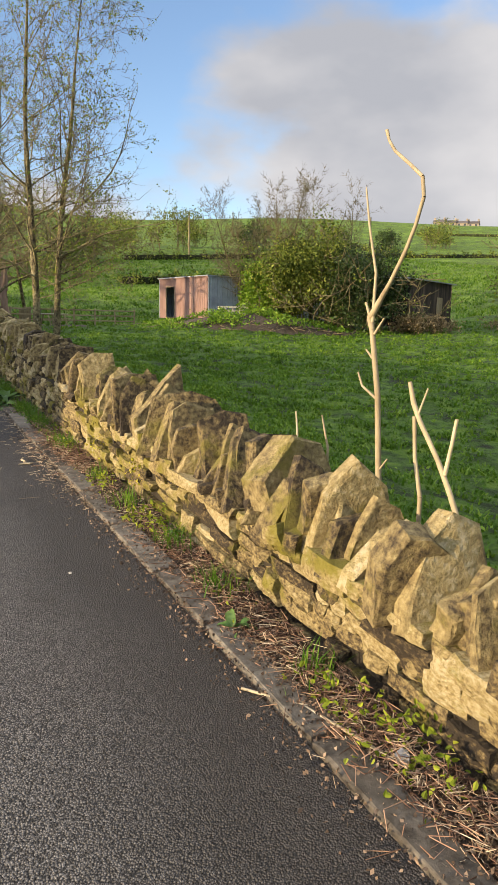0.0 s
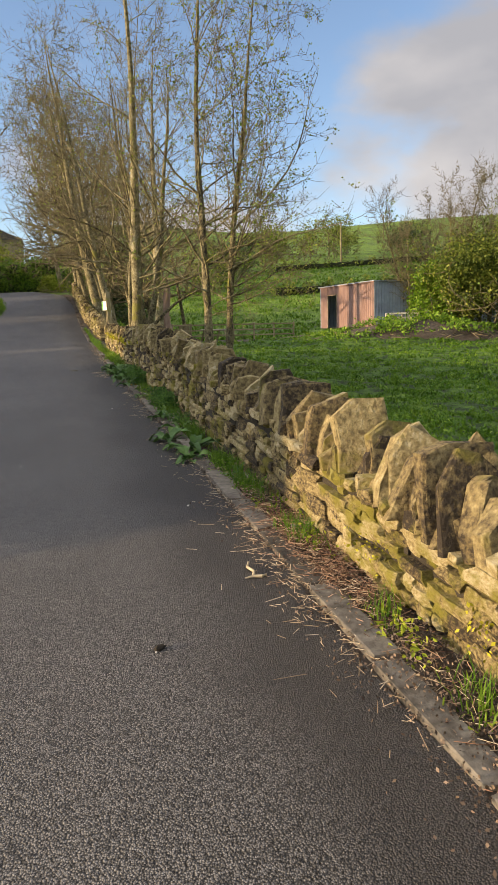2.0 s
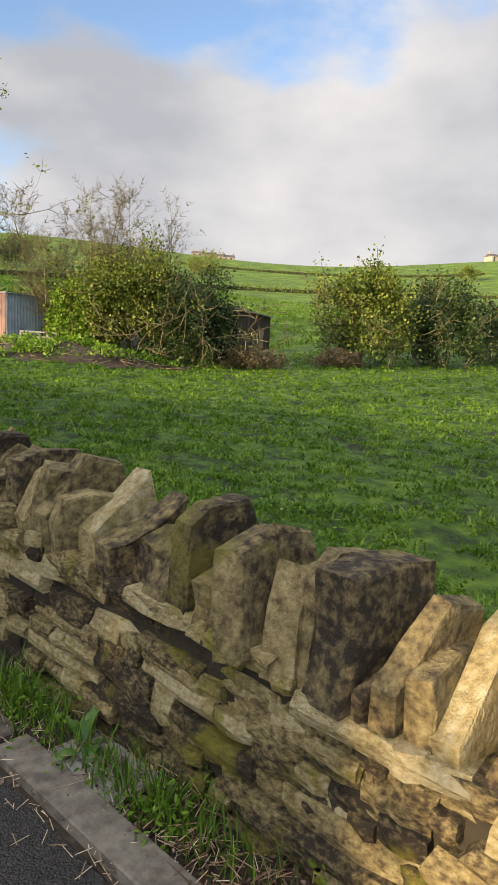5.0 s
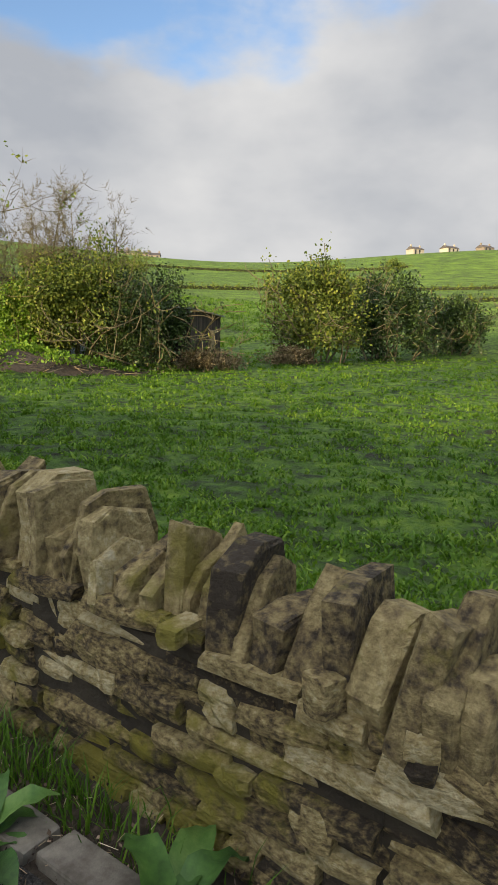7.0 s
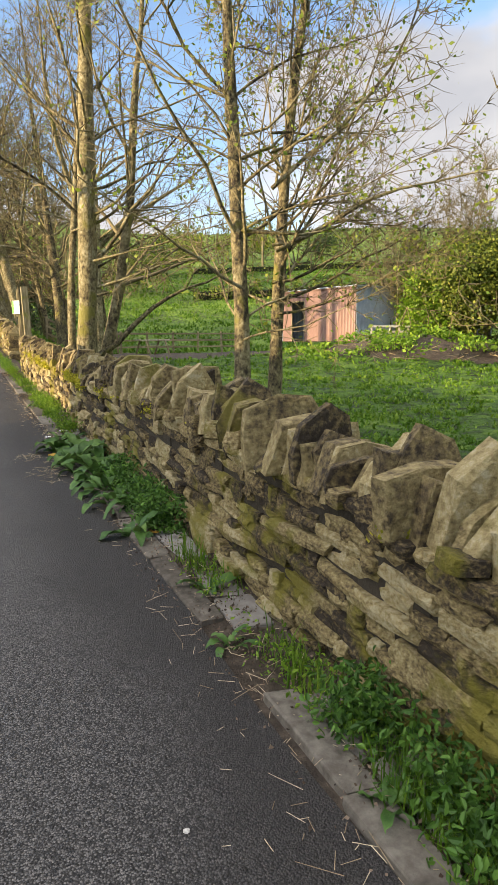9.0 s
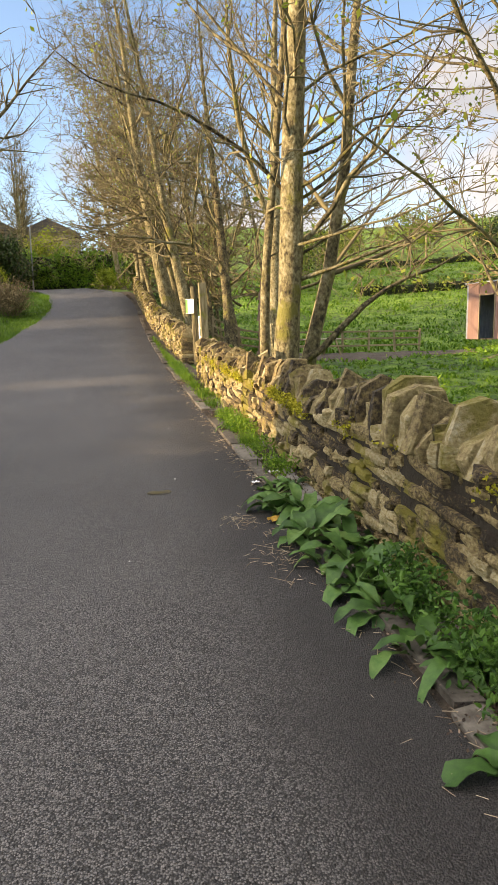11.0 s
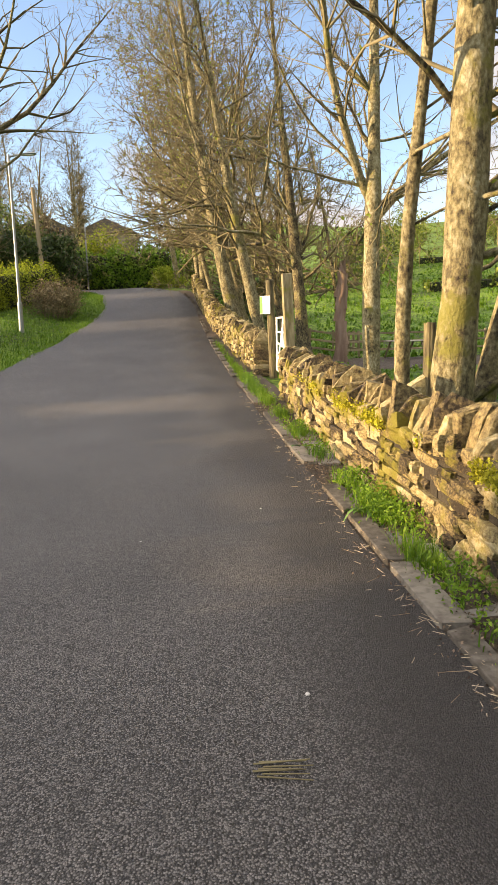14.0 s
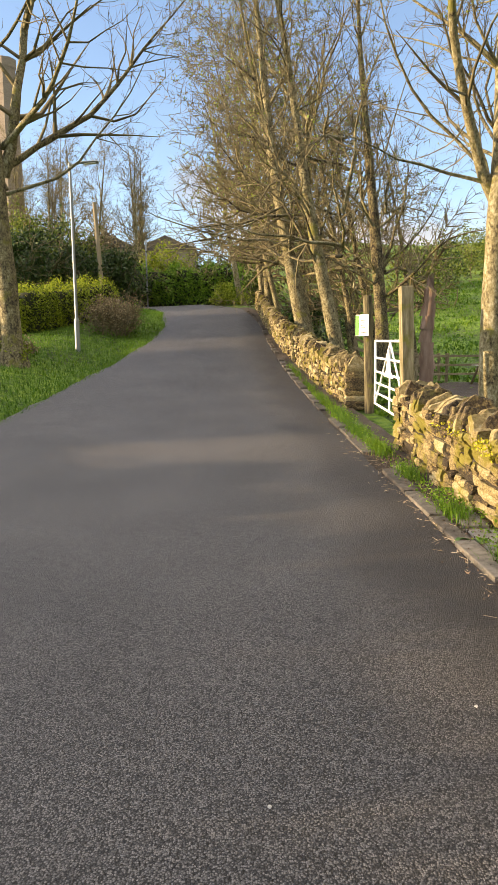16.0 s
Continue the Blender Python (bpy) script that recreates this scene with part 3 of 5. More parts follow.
def branch(rng, out, tips, start, way, length, radius, level, depth, bushy, rise, first):
    n = (20, 12 if radius > 0.08 else 8, 4, 2)[level]
    calm = 0.45 if level == 1 and radius > 0.08 else 1.0
    p, d = np.array(start, float), unit(np.array(way, float))
    step = length / n
    limb = []
    taper = 0.93 if level == 0 else 0.86
    swell = 1 + rng.normal(size=n + 1) * (0.05, 0.05, 0, 0)[level]
    for i in range(n):
        k = i / n
        r0, r1 = radius * (1 - k * taper) * swell[i], radius * (1 - (i + 1) / n * taper) * swell[i + 1]
        d = unit(d + rng.normal(size=3) * (0.020, 0.16, 0.22, 0.28)[level] * calm + np.array([0, 0, rise * (0.05, 0.22, 0.22, 0.2)[level]]))
        q = p + d * step
        limb.append((*p, r0, *q, r1))
        if level < depth and (k >= first if level == 0 else i > 0):
            for _ in range(rng.poisson((2.1, 1.9, 2.0)[level] * bushy)):
                flat = unit(np.cross(d, rng.normal(size=3)))
                tilt = rng.uniform(0.5, 1.15)
                nd = d * math.cos(tilt) + flat * math.sin(tilt)
                ln = length * rng.uniform(0.20, 0.44) * (1 - 0.5 * k) * (1.0, 1.1, 1.2)[level]
                thin = rng.uniform(0.16, 0.40) if level == 0 else rng.uniform(0.4, 0.6)
                branch(rng, out, tips, q, nd, ln, max(r1 * thin, 0.0065), level + 1, depth, bushy, rise, first)
        if level >= depth - 1:
            tips.append(q)
        p = q
    out[level].append(limb)


def build_tree(label, place, height, radius, seed, lean=(0, 0), depth=3, bushy=1.0, leafy=0.25, leaf=0.05, rise=0.3, bark=None, stems=1, twig_r=1.0, leaf_mat=None, first=0.14, fork=None):
    rng = np.random.default_rng(seed)
    tree = thing("tree", place)
    tagged(tree, label, "tree", "trees")
    out, tips = [[], [], [], []], []
    for s in range(stems):
        off = rng.normal(size=2) * 0.06 * (stems > 1)
        way = (lean[0] + off[0] * 3, lean[1] + off[1] * 3, 1)
        branch(rng, out, tips, (off[0] * 2, off[1] * 2, -0.25), way, height * (1 if s == 0 else rng.uniform(0.6, 0.95)), radius * (1 if s == 0 else 0.7), 0, depth, bushy, rise, first)
    for start, way, ln, r in fork or ():
        branch(rng, out, tips, start, way, ln, r, 1, depth, bushy, rise, first)
    for run in out[0]:
        x, y, z, r = run[0][:4]
        foot = [(x, y, z - 0.1, r * 1.7, x, y, z + 0.28, r * 1.32)]
        foot.append((x, y, z + 0.28, r * 1.32, *run[0][4:7], run[0][7] * 1.04))
        limb_skin("trunk", foot + run[1:], 12, bark or BARK, tree)
    for run in out[1]:
        limb_skin("limb", run, 7 if run[0][3] > 0.07 else 4, bark or BARK, tree)
    fine = np.array([seg for run in out[2] + out[3] for seg in run])
    if len(fine):
        fine[:, 3] *= twig_r
        fine[:, 7] *= twig_r
        tubes("branchwork", fine, 3, TWIG, tree)["kind"] = "stuff"
    tips = np.array(tips)
    pick = tips[rng.random(len(tips)) < leafy]
    if len(pick):
        spots = np.repeat(pick, 3, axis=0) + rng.normal(size=(len(pick) * 3, 3)) * leaf * 0.9
        leaves("foliage", spots, leaf, leaf_mat or LEAF, rng, tree)["kind"] = "stuff"
    return tree


def on_ground(x, y, dz=0.0):
    return (x, y, float(ground_z(x, y)) + dz)


def sweeping(seed, low, high, count, length, radius, toward=(0, 0), up=0.3):
    """Low limbs that leave the trunk between two heights and sweep outwards."""
    rng = np.random.default_rng(seed)
    out = []
    for i in range(count):
        a = i * 2.4 + rng.uniform(-0.4, 0.4)
        out.append(((0, 0, float(rng.uniform(low, high))), (math.cos(a) + toward[0], math.sin(a) + toward[1], float(rng.uniform(0.2, 1.6) * up)), float(length * rng.uniform(0.7, 1.15)), float(radius * rng.uniform(0.7, 1.2))))
    return out


build_tree("slender young alder with sparse opening leaves behind the wall", on_ground(4.26, 18.98), 11.5, 0.12, 21, rise=0.2, leafy=0.10, leaf=0.06, bushy=1.15,
           fork=sweeping(1, 1.2, 4.0, 9, 2.7, 0.024, (0.1, -0.2)))
build_tree("slender young alder with a forked crown behind the wall", on_ground(4.83, 19.27), 11.0, 0.105, 22, rise=0.2, lean=(0.02, -0.01), leafy=0.12, leaf=0.06, bushy=1.15,
           fork=[((0.05, 0, 2.6), (0.75, -0.3, 0.7), 3.8, 0.038), ((0, 0, 1.9), (0.9, -0.5, 0.25), 2.8, 0.026), ((0, 0, 3.4), (0.6, -0.2, 0.9), 4.6, 0.04)] + sweeping(2, 1.3, 4.2, 9, 3.0, 0.024, (0.7, -0.3)))
build_tree("tall bare tree with a low forked limb beside the wall", on_ground(2.86, 22.3), 12.5, 0.19, 23, lean=(-0.035, 0.0), leafy=0.05, bushy=0.85, first=0.22,
           fork=[((0.1, 0, 0.75), (1.0, -0.25, 0.62), 3.6, 0.055), ((0.16, 0.1, -0.1), (0.12, 0.0, 1.0), 8.5, 0.12), ((0, 0, 2.2), (0.8, -0.4, 0.5), 3.4, 0.045), ((0, 0, 3.0), (-0.8, -0.4, 0.45), 3.2, 0.04)] + sweeping(3, 1.4, 4.5, 11, 3.2, 0.03, (0.8, -0.1)))
build_tree("thin bare stem beside a larger trunk", on_ground(2.75, 23.3), 10.0, 0.085, 24, leafy=0.04, bushy=0.8)
build_tree("stout bare tree with a pale trunk behind the gate", on_ground(4.78, 30.98), 12.0, 0.21, 25, leafy=0.03, first=0.30,
           fork=[((0, 0, 3.7), (-0.55, -0.15, 0.9), 6.5, 0.10), ((0, 0, 3.3), (0.6, 0.2, 0.9), 5.5, 0.08)] + sweeping(4, 2.2, 5.0, 7, 3.4, 0.035, (0.5, 0)))
build_tree("bare tree with mossy bark in the rough field edge", on_ground(5.28, 41.0), 14.0, 0.24, 26, lean=(-0.05, 0.0), leafy=0.03, fork=sweeping(5, 1.5, 6.0, 8, 4.2, 0.05, (0.4, 0)))
build_tree("leaning bare tree over the lane wall", on_ground(3.55, 38.9), 15.0, 0.22, 27, lean=(-0.14, 0.0), leafy=0.03, bushy=0.9, rise=0.15, twig_r=1.4, fork=sweeping(6, 3.0, 7.0, 7, 5.0, 0.055, (-0.9, -0.2), 0.35))
build_tree("thick leaning bare tree over the lane wall", on_ground(3.2, 43.9), 16.0, 0.3, 28, lean=(-0.18, 0.05), leafy=0.03, bushy=0.9, rise=0.15, twig_r=1.4, fork=sweeping(7, 3.5, 8.0, 8, 6.0, 0.07, (-0.9, -0.2), 0.35))
row = np.random.default_rng(5)
for i, (tx, ty) in enumerate(((3.4, 47.5), (5.5, 46.0), (2.9, 51.0), (4.6, 53.5), (2.6, 55.5), (3.2, 60.0), (5.5, 60.5), (7.5, 50.5), (6.8, 56.0), (1.4, 66.5), (8.5, 63), (10.5, 55), (4.0, 50.0), (2.4, 58.5))):
    build_tree("bare roadside tree in a dense row", on_ground(tx, ty), float(row.uniform(12, 16)), float(row.uniform(0.14, 0.24)), 40 + i, lean=(float(row.uniform(-0.26, -0.06)), 0), leafy=0.08, leaf=0.09, twig_r=2.2 if ty < 52 else 3.0, bushy=0.8 if ty < 52 else 1.25, rise=0.12, depth=3 if ty < 52 else 2,
               fork=sweeping(60 + i, 2.5, 7.5, 6, 5.5, 0.06, (-0.9, -0.1), 0.32))
build_tree("large bare tree with ivy at its foot on the grass verge", on_ground(-6.16, 39.75), 17.0, 0.34, 61, leafy=0.0, bushy=0.85, first=0.36, rise=0.3, twig_r=1.3,
           fork=[((0, 0, 5.4), (0.5, -0.1, 1.0), 10.0, 0.17), ((0, 0, 5.0), (-0.5, -0.2, 1.0), 9.5, 0.16), ((0, 0, 6.2), (0.9, -0.4, 0.45), 6.5, 0.09), ((0, 0, 5.6), (0.8, 0.3, 0.7), 7.5, 0.11), ((0, 0, 4.9), (1.0, -0.1, 0.14), 6.5, 0.06)])

# ---------------------------------------------------------------- sheds
def corrugated(name, w, h, mat, parent, m, pitch=0.2, deep=0.045):
    """A standing corrugated sheet from x 0 to w, facing -y, with real waves and thickness."""
    n = max(8, int(w / pitch * 4))
    x = np.linspace(0, w, n + 1)
    y = np.cos(x / pitch * 2 * np.pi) * deep
    v = []
    for yy, zz in ((y, 0), (y, h), (y + 0.012, 0), (y + 0.012, h)):
        v += [(a, b, zz) for a, b in zip(x, yy)]
    k = n + 1
    f = []
    for i in range(n):
        f += [(i, i + 1, i + 1 + k, i + k), (i + 2 * k + 1, i + 2 * k, i + 3 * k, i + 3 * k + 1), (i + k, i + k + 1, i + 3 * k + 1, i + 3 * k)]
    ob = mesh(name, np.array(v), f, mat, parent)
    ob.matrix_basis = m
    return ob


def shed_one():
    # red gable face runs from the near corner back to the far corner; the grey side runs along the field
    near, farc = Vector((17.98, 37.5, 0)), Vector((16.87, 42.75, 0))
    z0, h = 2.05, 2.52
    side_dir = Vector((5.25, 1.11, 0)).normalized()
    gable_dir = (farc - near).normalized()
    shed = thing("shed", (near.x, near.y, z0), math.degrees(math.atan2(side_dir.y, side_dir.x)))
    tagged(shed, "corrugated iron shed, faded red end and grey side", "shed")
    w, l = (farc - near).length, 10.5
    # local x along the grey side, local y towards the far corner
    corrugated("side_wall", l, h, TIN, shed, pose(0, 0, 0))
    corrugated("back_wall", l, h, TIN, shed, pose(0, w, 0))
    red = pose(0, w, 0, 0, 0, -90)
    door0, door1 = 0.75, 1.75
    corrugated("end_wall", door0, h, RED_TIN, shed, red)
    corrugated("end_wall", w - door1, h, RED_TIN, shed, red @ pose(door1, 0, 0))
    corrugated("door_header", door1 - door0, h - 2.0, RED_TIN, shed, red @ pose(door0, 0, 2.0))
    corrugated("far_wall", w, h, TIN, shed, pose(l, w, 0, 0, 0, -90))
    bm = bmesh.new()
    add_box(bm, (l + 0.2, w + 0.25, 0.05), (l / 2, w / 2, h + 0.03))
    part("roof", bm, TIN, shed, "rusty flat iron roof")
    bm = bmesh.new()
    for yy in (w - door0, w - door1):
        add_box(bm, (0.07, 0.07, 2.0), (0.03, yy, 1.0))
    add_box(bm, (0.07, door1 - door0, 0.07), (0.03, w - (door0 + door1) / 2, 2.0))
    part("door_frame", bm, TIMBER, shed)
    bm = bmesh.new()
    add_box(bm, (0.05, 0.05, h), (-0.03, -0.03, h / 2))
    add_box(bm, (0.04, w, 0.08), (-0.04, w / 2, h))
    part("corner_trim", bm, RED_TIN, shed)
    bm = bmesh.new()
    add_box(bm, (l - 0.2, w - 0.2, 0.04), (l / 2, w / 2, 0.0))
    part("floor", bm, SOIL, shed)
    return shed


shed_one()


def shed_two():
    shed = thing("shed", (29.3, 32.2, 1.75), 24)
    tagged(shed, "small dark tumbledown timber shed by the hedge", "shed")
    w, d, h = 6.9, 3.0, 3.0
    for i in range(34):
        bm = bmesh.new()
        add_box(bm, (0.19, 0.03, h - 0.1 * random.random()), (0.1 + i * 0.203, 0, h / 2), bevel=0.006)
        part("board", bm, OLD_WOOD, shed)
    bm = bmesh.new()
    add_box(bm, (0.05, d, h), (0, d / 2, h / 2))
    add_box(bm, (0.05, d, h), (w, d / 2, h / 2))
    add_box(bm, (w, 0.05, h), (w / 2, d, h / 2))
    part("side_wall", bm, OLD_WOOD, shed)
    bm = bmesh.new()
    add_box(bm, (w + 0.4, d + 0.5, 0.06), (w / 2, d / 2, h + 0.05), (4, 0, 0))
    part("roof", bm, TIN, shed)
    bm = bmesh.new()
    add_box(bm, (0.9, 0.05, 1.1), (w - 2.2, -0.06, 1.4), bevel=0.01)
    part("shutter", bm, TIMBER, shed, "pale grey boarded shutter")


OLD_WOOD = material("old dark wood", [(0.25, (0.022, 0.018, 0.015)), (0.6, (0.06, 0.045, 0.035)), (0.85, (0.13, 0.09, 0.07))], scale=6, bump=0.4, stretch=(1, 1, 0.2), vary=0.4)
shed_two()


# ---------------------------------------------------------------- bushes and hedges
def build_bush(name, label, place, size, seed, n_leaves, leaf=0.09, mat=None, stems=14, category="bush", bare=0.0, group="", density=1.0):
    """Stems that fork from the foot, and leaves in uneven clumps round their upper parts."""
    rng = np.random.default_rng(seed)
    x, y, z = place
    ob = thing(name, (x, y, z))
    tagged(ob, label, category, group)
    segs, tips = [], []
    sx, sy, sz = size
    for s in range(stems):
        p = np.array([rng.uniform(-0.55, 0.55) * sx * 0.5, rng.uniform(-0.55, 0.55) * sy * 0.5, -0.1])
        d = unit(np.array([p[0] / sx * 1.2, p[1] / sy * 1.2, 0.9]) + rng.normal(size=3) * 0.22)
        ln = sz * rng.uniform(0.55, 0.95)
        r = 0.035 * sz / 3
        for i in range(6):
            d = unit(d + rng.normal(size=3) * 0.2)
            q = p + d * ln / 6
            segs.append((*p, r * (1 - i / 7), *q, r * (1 - (i + 1) / 7)))
            if i > 0:
                for _ in range(3):
                    e = unit(d * 0.4 + rng.normal(size=3) * 0.8)
                    u = q.copy()
                    for j in range(3):
                        w = u + e * ln * rng.uniform(0.07, 0.13)
                        segs.append((*u, r * 0.35, *w, r * 0.22))
                        e = unit(e + rng.normal(size=3) * 0.35 + np.array([0, 0, 0.1]))
                        u = w
                        if (abs(u[0]) < sx * 0.56) and (abs(u[1]) < sy * 0.56):
                            tips.append(u)
            p = q
        tips.append(p)
    tubes("stemwork", segs, 3, TWIG, ob)["kind"] = "stuff"
    tips = np.array(tips)
    # clump centres: twig ends and points through the crown
    m = int(420 * density)
    lobes = int(9 + 5 * density)
    mid = rng.normal(size=(lobes, 3))
    mid /= np.linalg.norm(mid, axis=1)[:, None]
    mid = mid * rng.uniform(0.35, 0.72, (lobes, 1))
    wide = rng.uniform(0.22, 0.42, lobes)
    which = rng.integers(0, lobes, m)
    c = rng.normal(size=(m, 3))
    c /= np.linalg.norm(c, axis=1)[:, None]
    c = mid[which] + c * (wide[which] * rng.uniform(0.5, 1.0, m))[:, None]
    c = np.clip(c, -1.1, 1.15) * np.array([sx / 2, sy / 2, sz / 2]) + np.array([0, 0, sz * 0.52])
    pick = np.concatenate([tips[rng.integers(0, len(tips), n_leaves * 2 // 5)], c[rng.integers(0, len(c), n_leaves - n_leaves * 2 // 5)]])
    spots = pick + rng.normal(size=(n_leaves, 3)) * sz * 0.042
    spots = spots[spots[:, 2] > 0.02]
    leaves("foliage", spots, leaf, mat or LEAF_OLIVE, rng, ob)["kind"] = "stuff"
    return ob


LEAF_OLIVE = material("olive leaf", [(0.1, (0.038, 0.060, 0.009)), (0.5, (0.108, 0.152, 0.020)), (0.9, (0.24, 0.27, 0.045))], bump=0, vary=0.8, per="island", through_light=0.3, rough=0.6, scale=0.7)
LEAF_DARK = material("dark leaf", [(0.1, (0.016, 0.03, 0.008)), (0.5, (0.035, 0.065, 0.014)), (0.9, (0.075, 0.12, 0.028))], bump=0, vary=0.8, per="island", through_light=0.25, rough=0.45, scale=0.7)
LEAF_FRESH = material("fresh leaf", [(0.1, (0.06, 0.13, 0.010)), (0.5, (0.12, 0.24, 0.018)), (0.9, (0.24, 0.36, 0.04))], bump=0, vary=0.8, per="island", through_light=0.4, rough=0.5, scale=0.7)

build_bush("bush", "broad olive hawthorn thicket in front of the shed", on_ground(23.2, 34.7), (6.2, 4.8, 6.2), 71, 30000, 0.15, density=2)
build_bush("bush", "dense dark evergreen thicket beside the sheds", on_ground(26.2, 32.8), (5.6, 4.8, 5.7), 72, 26000, 0.14, LEAF_DARK, density=2)
build_bush("bush", "bright fresh green elder shrub against the shed", on_ground(20.9, 35.9), (2.6, 2.2, 4.0), 73, 9000, 0.16, LEAF_FRESH, 8)
for i, (bx, by, h) in enumerate(((22.2, 36.4, 8.6), (24.5, 36.0, 8.4), (25.8, 35.0, 9.0), (20.8, 38.2, 7.8))):
    build_tree("bare thorn tree rising above the thicket", on_ground(bx, by), h, 0.1, 80 + i, leafy=0.0, twig_r=1.8, stems=3, bushy=1.5, first=0.3, depth=2)
for i, (bx, by, w, h, mt) in enumerate(((41.5, 31.0, 6.6, 7.6, LEAF_OLIVE), (49.7, 29.4, 7.6, 7.4, LEAF_DARK), (58.3, 27.8, 9.0, 5.4, LEAF_DARK), (70, 22, 10, 6.5, LEAF_OLIVE), (80, 18, 12, 6.0, LEAF_DARK))):
    build_bush("bush", ("rounded hawthorn with thin olive leaf in the field hedge", "dark rounded hawthorn in the field hedge")[mt is LEAF_DARK], on_ground(bx, by), (w, w * 0.8, h), 90 + i, 15000, 0.22, mt, density=2)


# ---------------------------------------------------------------- hedges
def build_hedge(label, a, b, wide, tall, seed, n, leaf, mat, category="hedge", ragged=0.12):
    """A hedge from a to b: shade-dark solid blocks inside and a skin of leaves with an uneven outline."""
    rng = np.random.default_rng(seed)
    hedge = thing("hedge", on_ground(a[0], a[1]))
    tagged(hedge, label, category)
    o = np.array(on_ground(a[0], a[1]))
    length = math.hypot(b[0] - a[0], b[1] - a[1])
    steps = max(2, int(length / 1.0))
    bm = bmesh.new()
    turn = math.degrees(math.atan2(b[1] - a[1], b[0] - a[0]))
    # solid blocks stand in for the stems and the shade among them
    for i in range(steps):
        k = (i + 0.5) / steps
        x, y = a[0] + (b[0] - a[0]) * k, a[1] + (b[1] - a[1]) * k
        z = float(ground_z(x, y))
        h = tall * rng.uniform(0.9, 1.0)
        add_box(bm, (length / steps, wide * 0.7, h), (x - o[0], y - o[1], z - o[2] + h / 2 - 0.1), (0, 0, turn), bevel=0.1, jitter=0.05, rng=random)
    part("stemwork", bm, HEDGE_SHADE, hedge)["kind"] = "stuff"
    k = rng.uniform(-0.02, 1.02, n)
    ang = rng.uniform(-0.15, np.pi + 0.15, n)
    lump = 1 + ragged * (np.sin(k * length * 2.3 + seed) + np.sin(k * length * 5.1) * 0.6) + rng.normal(size=n) * 0.06
    across = np.cos(ang)
    across = np.sign(across) * np.abs(across) ** 0.5 * wide * 0.5 * lump
    up = np.clip(np.abs(np.sin(ang)) ** 0.5, 0, 1) * tall * lump * np.where(rng.random(n) < 0.6, rng.uniform(0.1, 1, n) ** 0.5, 1)
    dx, dy = (b[0] - a[0]) / length, (b[1] - a[1]) / length
    x = a[0] + (b[0] - a[0]) * k - dy * across
    y = a[1] + (b[1] - a[1]) * k + dx * across
    z = ground_z(x, y) + up
    leaves("foliage", np.stack([x, y, z], 1) - o, leaf, mat, rng, hedge)["kind"] = "stuff"
    return hedge


# near black: the shade inside the hedges is put into this colour
HEDGE_SHADE = material("hedge core", [(0.3, (0.012, 0.016, 0.006)), (0.7, (0.04, 0.045, 0.018))], scale=9, bump=0.8, bump_scale=12, depth=0.1, vary=0)
LEAF_BROWN = material("dry stem", [(0.1, (0.09, 0.06, 0.03)), (0.5, (0.20, 0.15, 0.08)), (0.9, (0.36, 0.29, 0.17))], bump=0, vary=0.8, per="island", through_light=0.2, scale=1)
LEAF_PRIVET = material("privet leaf", [(0.1, (0.10, 0.14, 0.012)), (0.5, (0.20, 0.26, 0.02)), (0.9, (0.34, 0.38, 0.05))], bump=0, vary=0.8, per="island", through_light=0.4, scale=0.7)

# four hedges out of view on the sunward side, added to shade the lane
build_hedge("tall unseen hedge added to shade the lane and wall", (-8.6, 6.95), (-8.6, 20.3), 1.2, 2.85, 201, 9000, 0.12, LEAF_DARK)
build_hedge("low unseen hedge added to shade the lane", (-8.6, 20.3), (-8.6, 27.2), 1.0, 1.25, 202, 4000, 0.1, LEAF_DARK)
build_hedge("lower stretch of the unseen hedge that lets sun through", (-8.6, 27.2), (-8.6, 29.0), 0.8, 0.8, 215, 600, 0.1, LEAF_DARK)
build_hedge("low unseen hedge added to shade the farther lane", (-8.6, 29.0), (-8.6, 44.0), 1.0, 1.3, 203, 7000, 0.1, LEAF_DARK)
build_hedge("sunlit yellow-green privet hedge on the bank", (-9.3, 48.0), (-6.2, 56.0), 2.0, 1.75, 204, 16000, 0.10, LEAF_PRIVET)
for i, (x, y, w, h, mt) in enumerate(((-16.5, 62, 5.5, 5.0, LEAF_DARK), (-13.0, 64, 5.0, 5.6, LEAF_DARK), (-10.0, 66, 4.5, 4.6, LEAF_DARK), (-7.6, 69, 4.0, 4.6, LEAF_DARK), (-11.5, 71, 5.0, 6.4, LEAF_OLIVE), (-15.0, 72, 6.0, 7.2, LEAF_OLIVE), (-19.5, 66, 6.0, 7.0, LEAF_OLIVE))):
    build_bush("bush", ("tall shadowy evergreen shrub behind the privet", "tall olive shrub behind the privet")[mt is LEAF_OLIVE], on_ground(x, y), (w, w, h), 220 + i, 9000, 0.2, mt, density=2)
build_hedge("thick glossy laurel hedge at the bend", (-7.4, 72.5), (1.5, 71.0), 2.6, 2.7, 206, 16000, 0.18, LEAF_FRESH)
build_bush("bush", "pale yellow-green shrub rising behind the laurel", on_ground(-4.6, 76.0), (5.5, 4, 5.4), 207, 6000, 0.2, LEAF_PRIVET)
build_bush("bush", "dark shrubbery under the trees at the bend", on_ground(1.2, 75.0), (7, 5, 6.5), 208, 7000, 0.25, LEAF_OLIVE)
build_bush("bush", "dark shrubbery under the trees at the bend", on_ground(7.0, 72.0), (7, 6, 5.5), 209, 6000, 0.25, LEAF_DARK)
build_bush("bush", "russet-leaved beech shrub by the roofs", on_ground(-9.5, 73.0), (3.2, 3, 7.0), 210, 2500, 0.2, LEAF_BROWN)
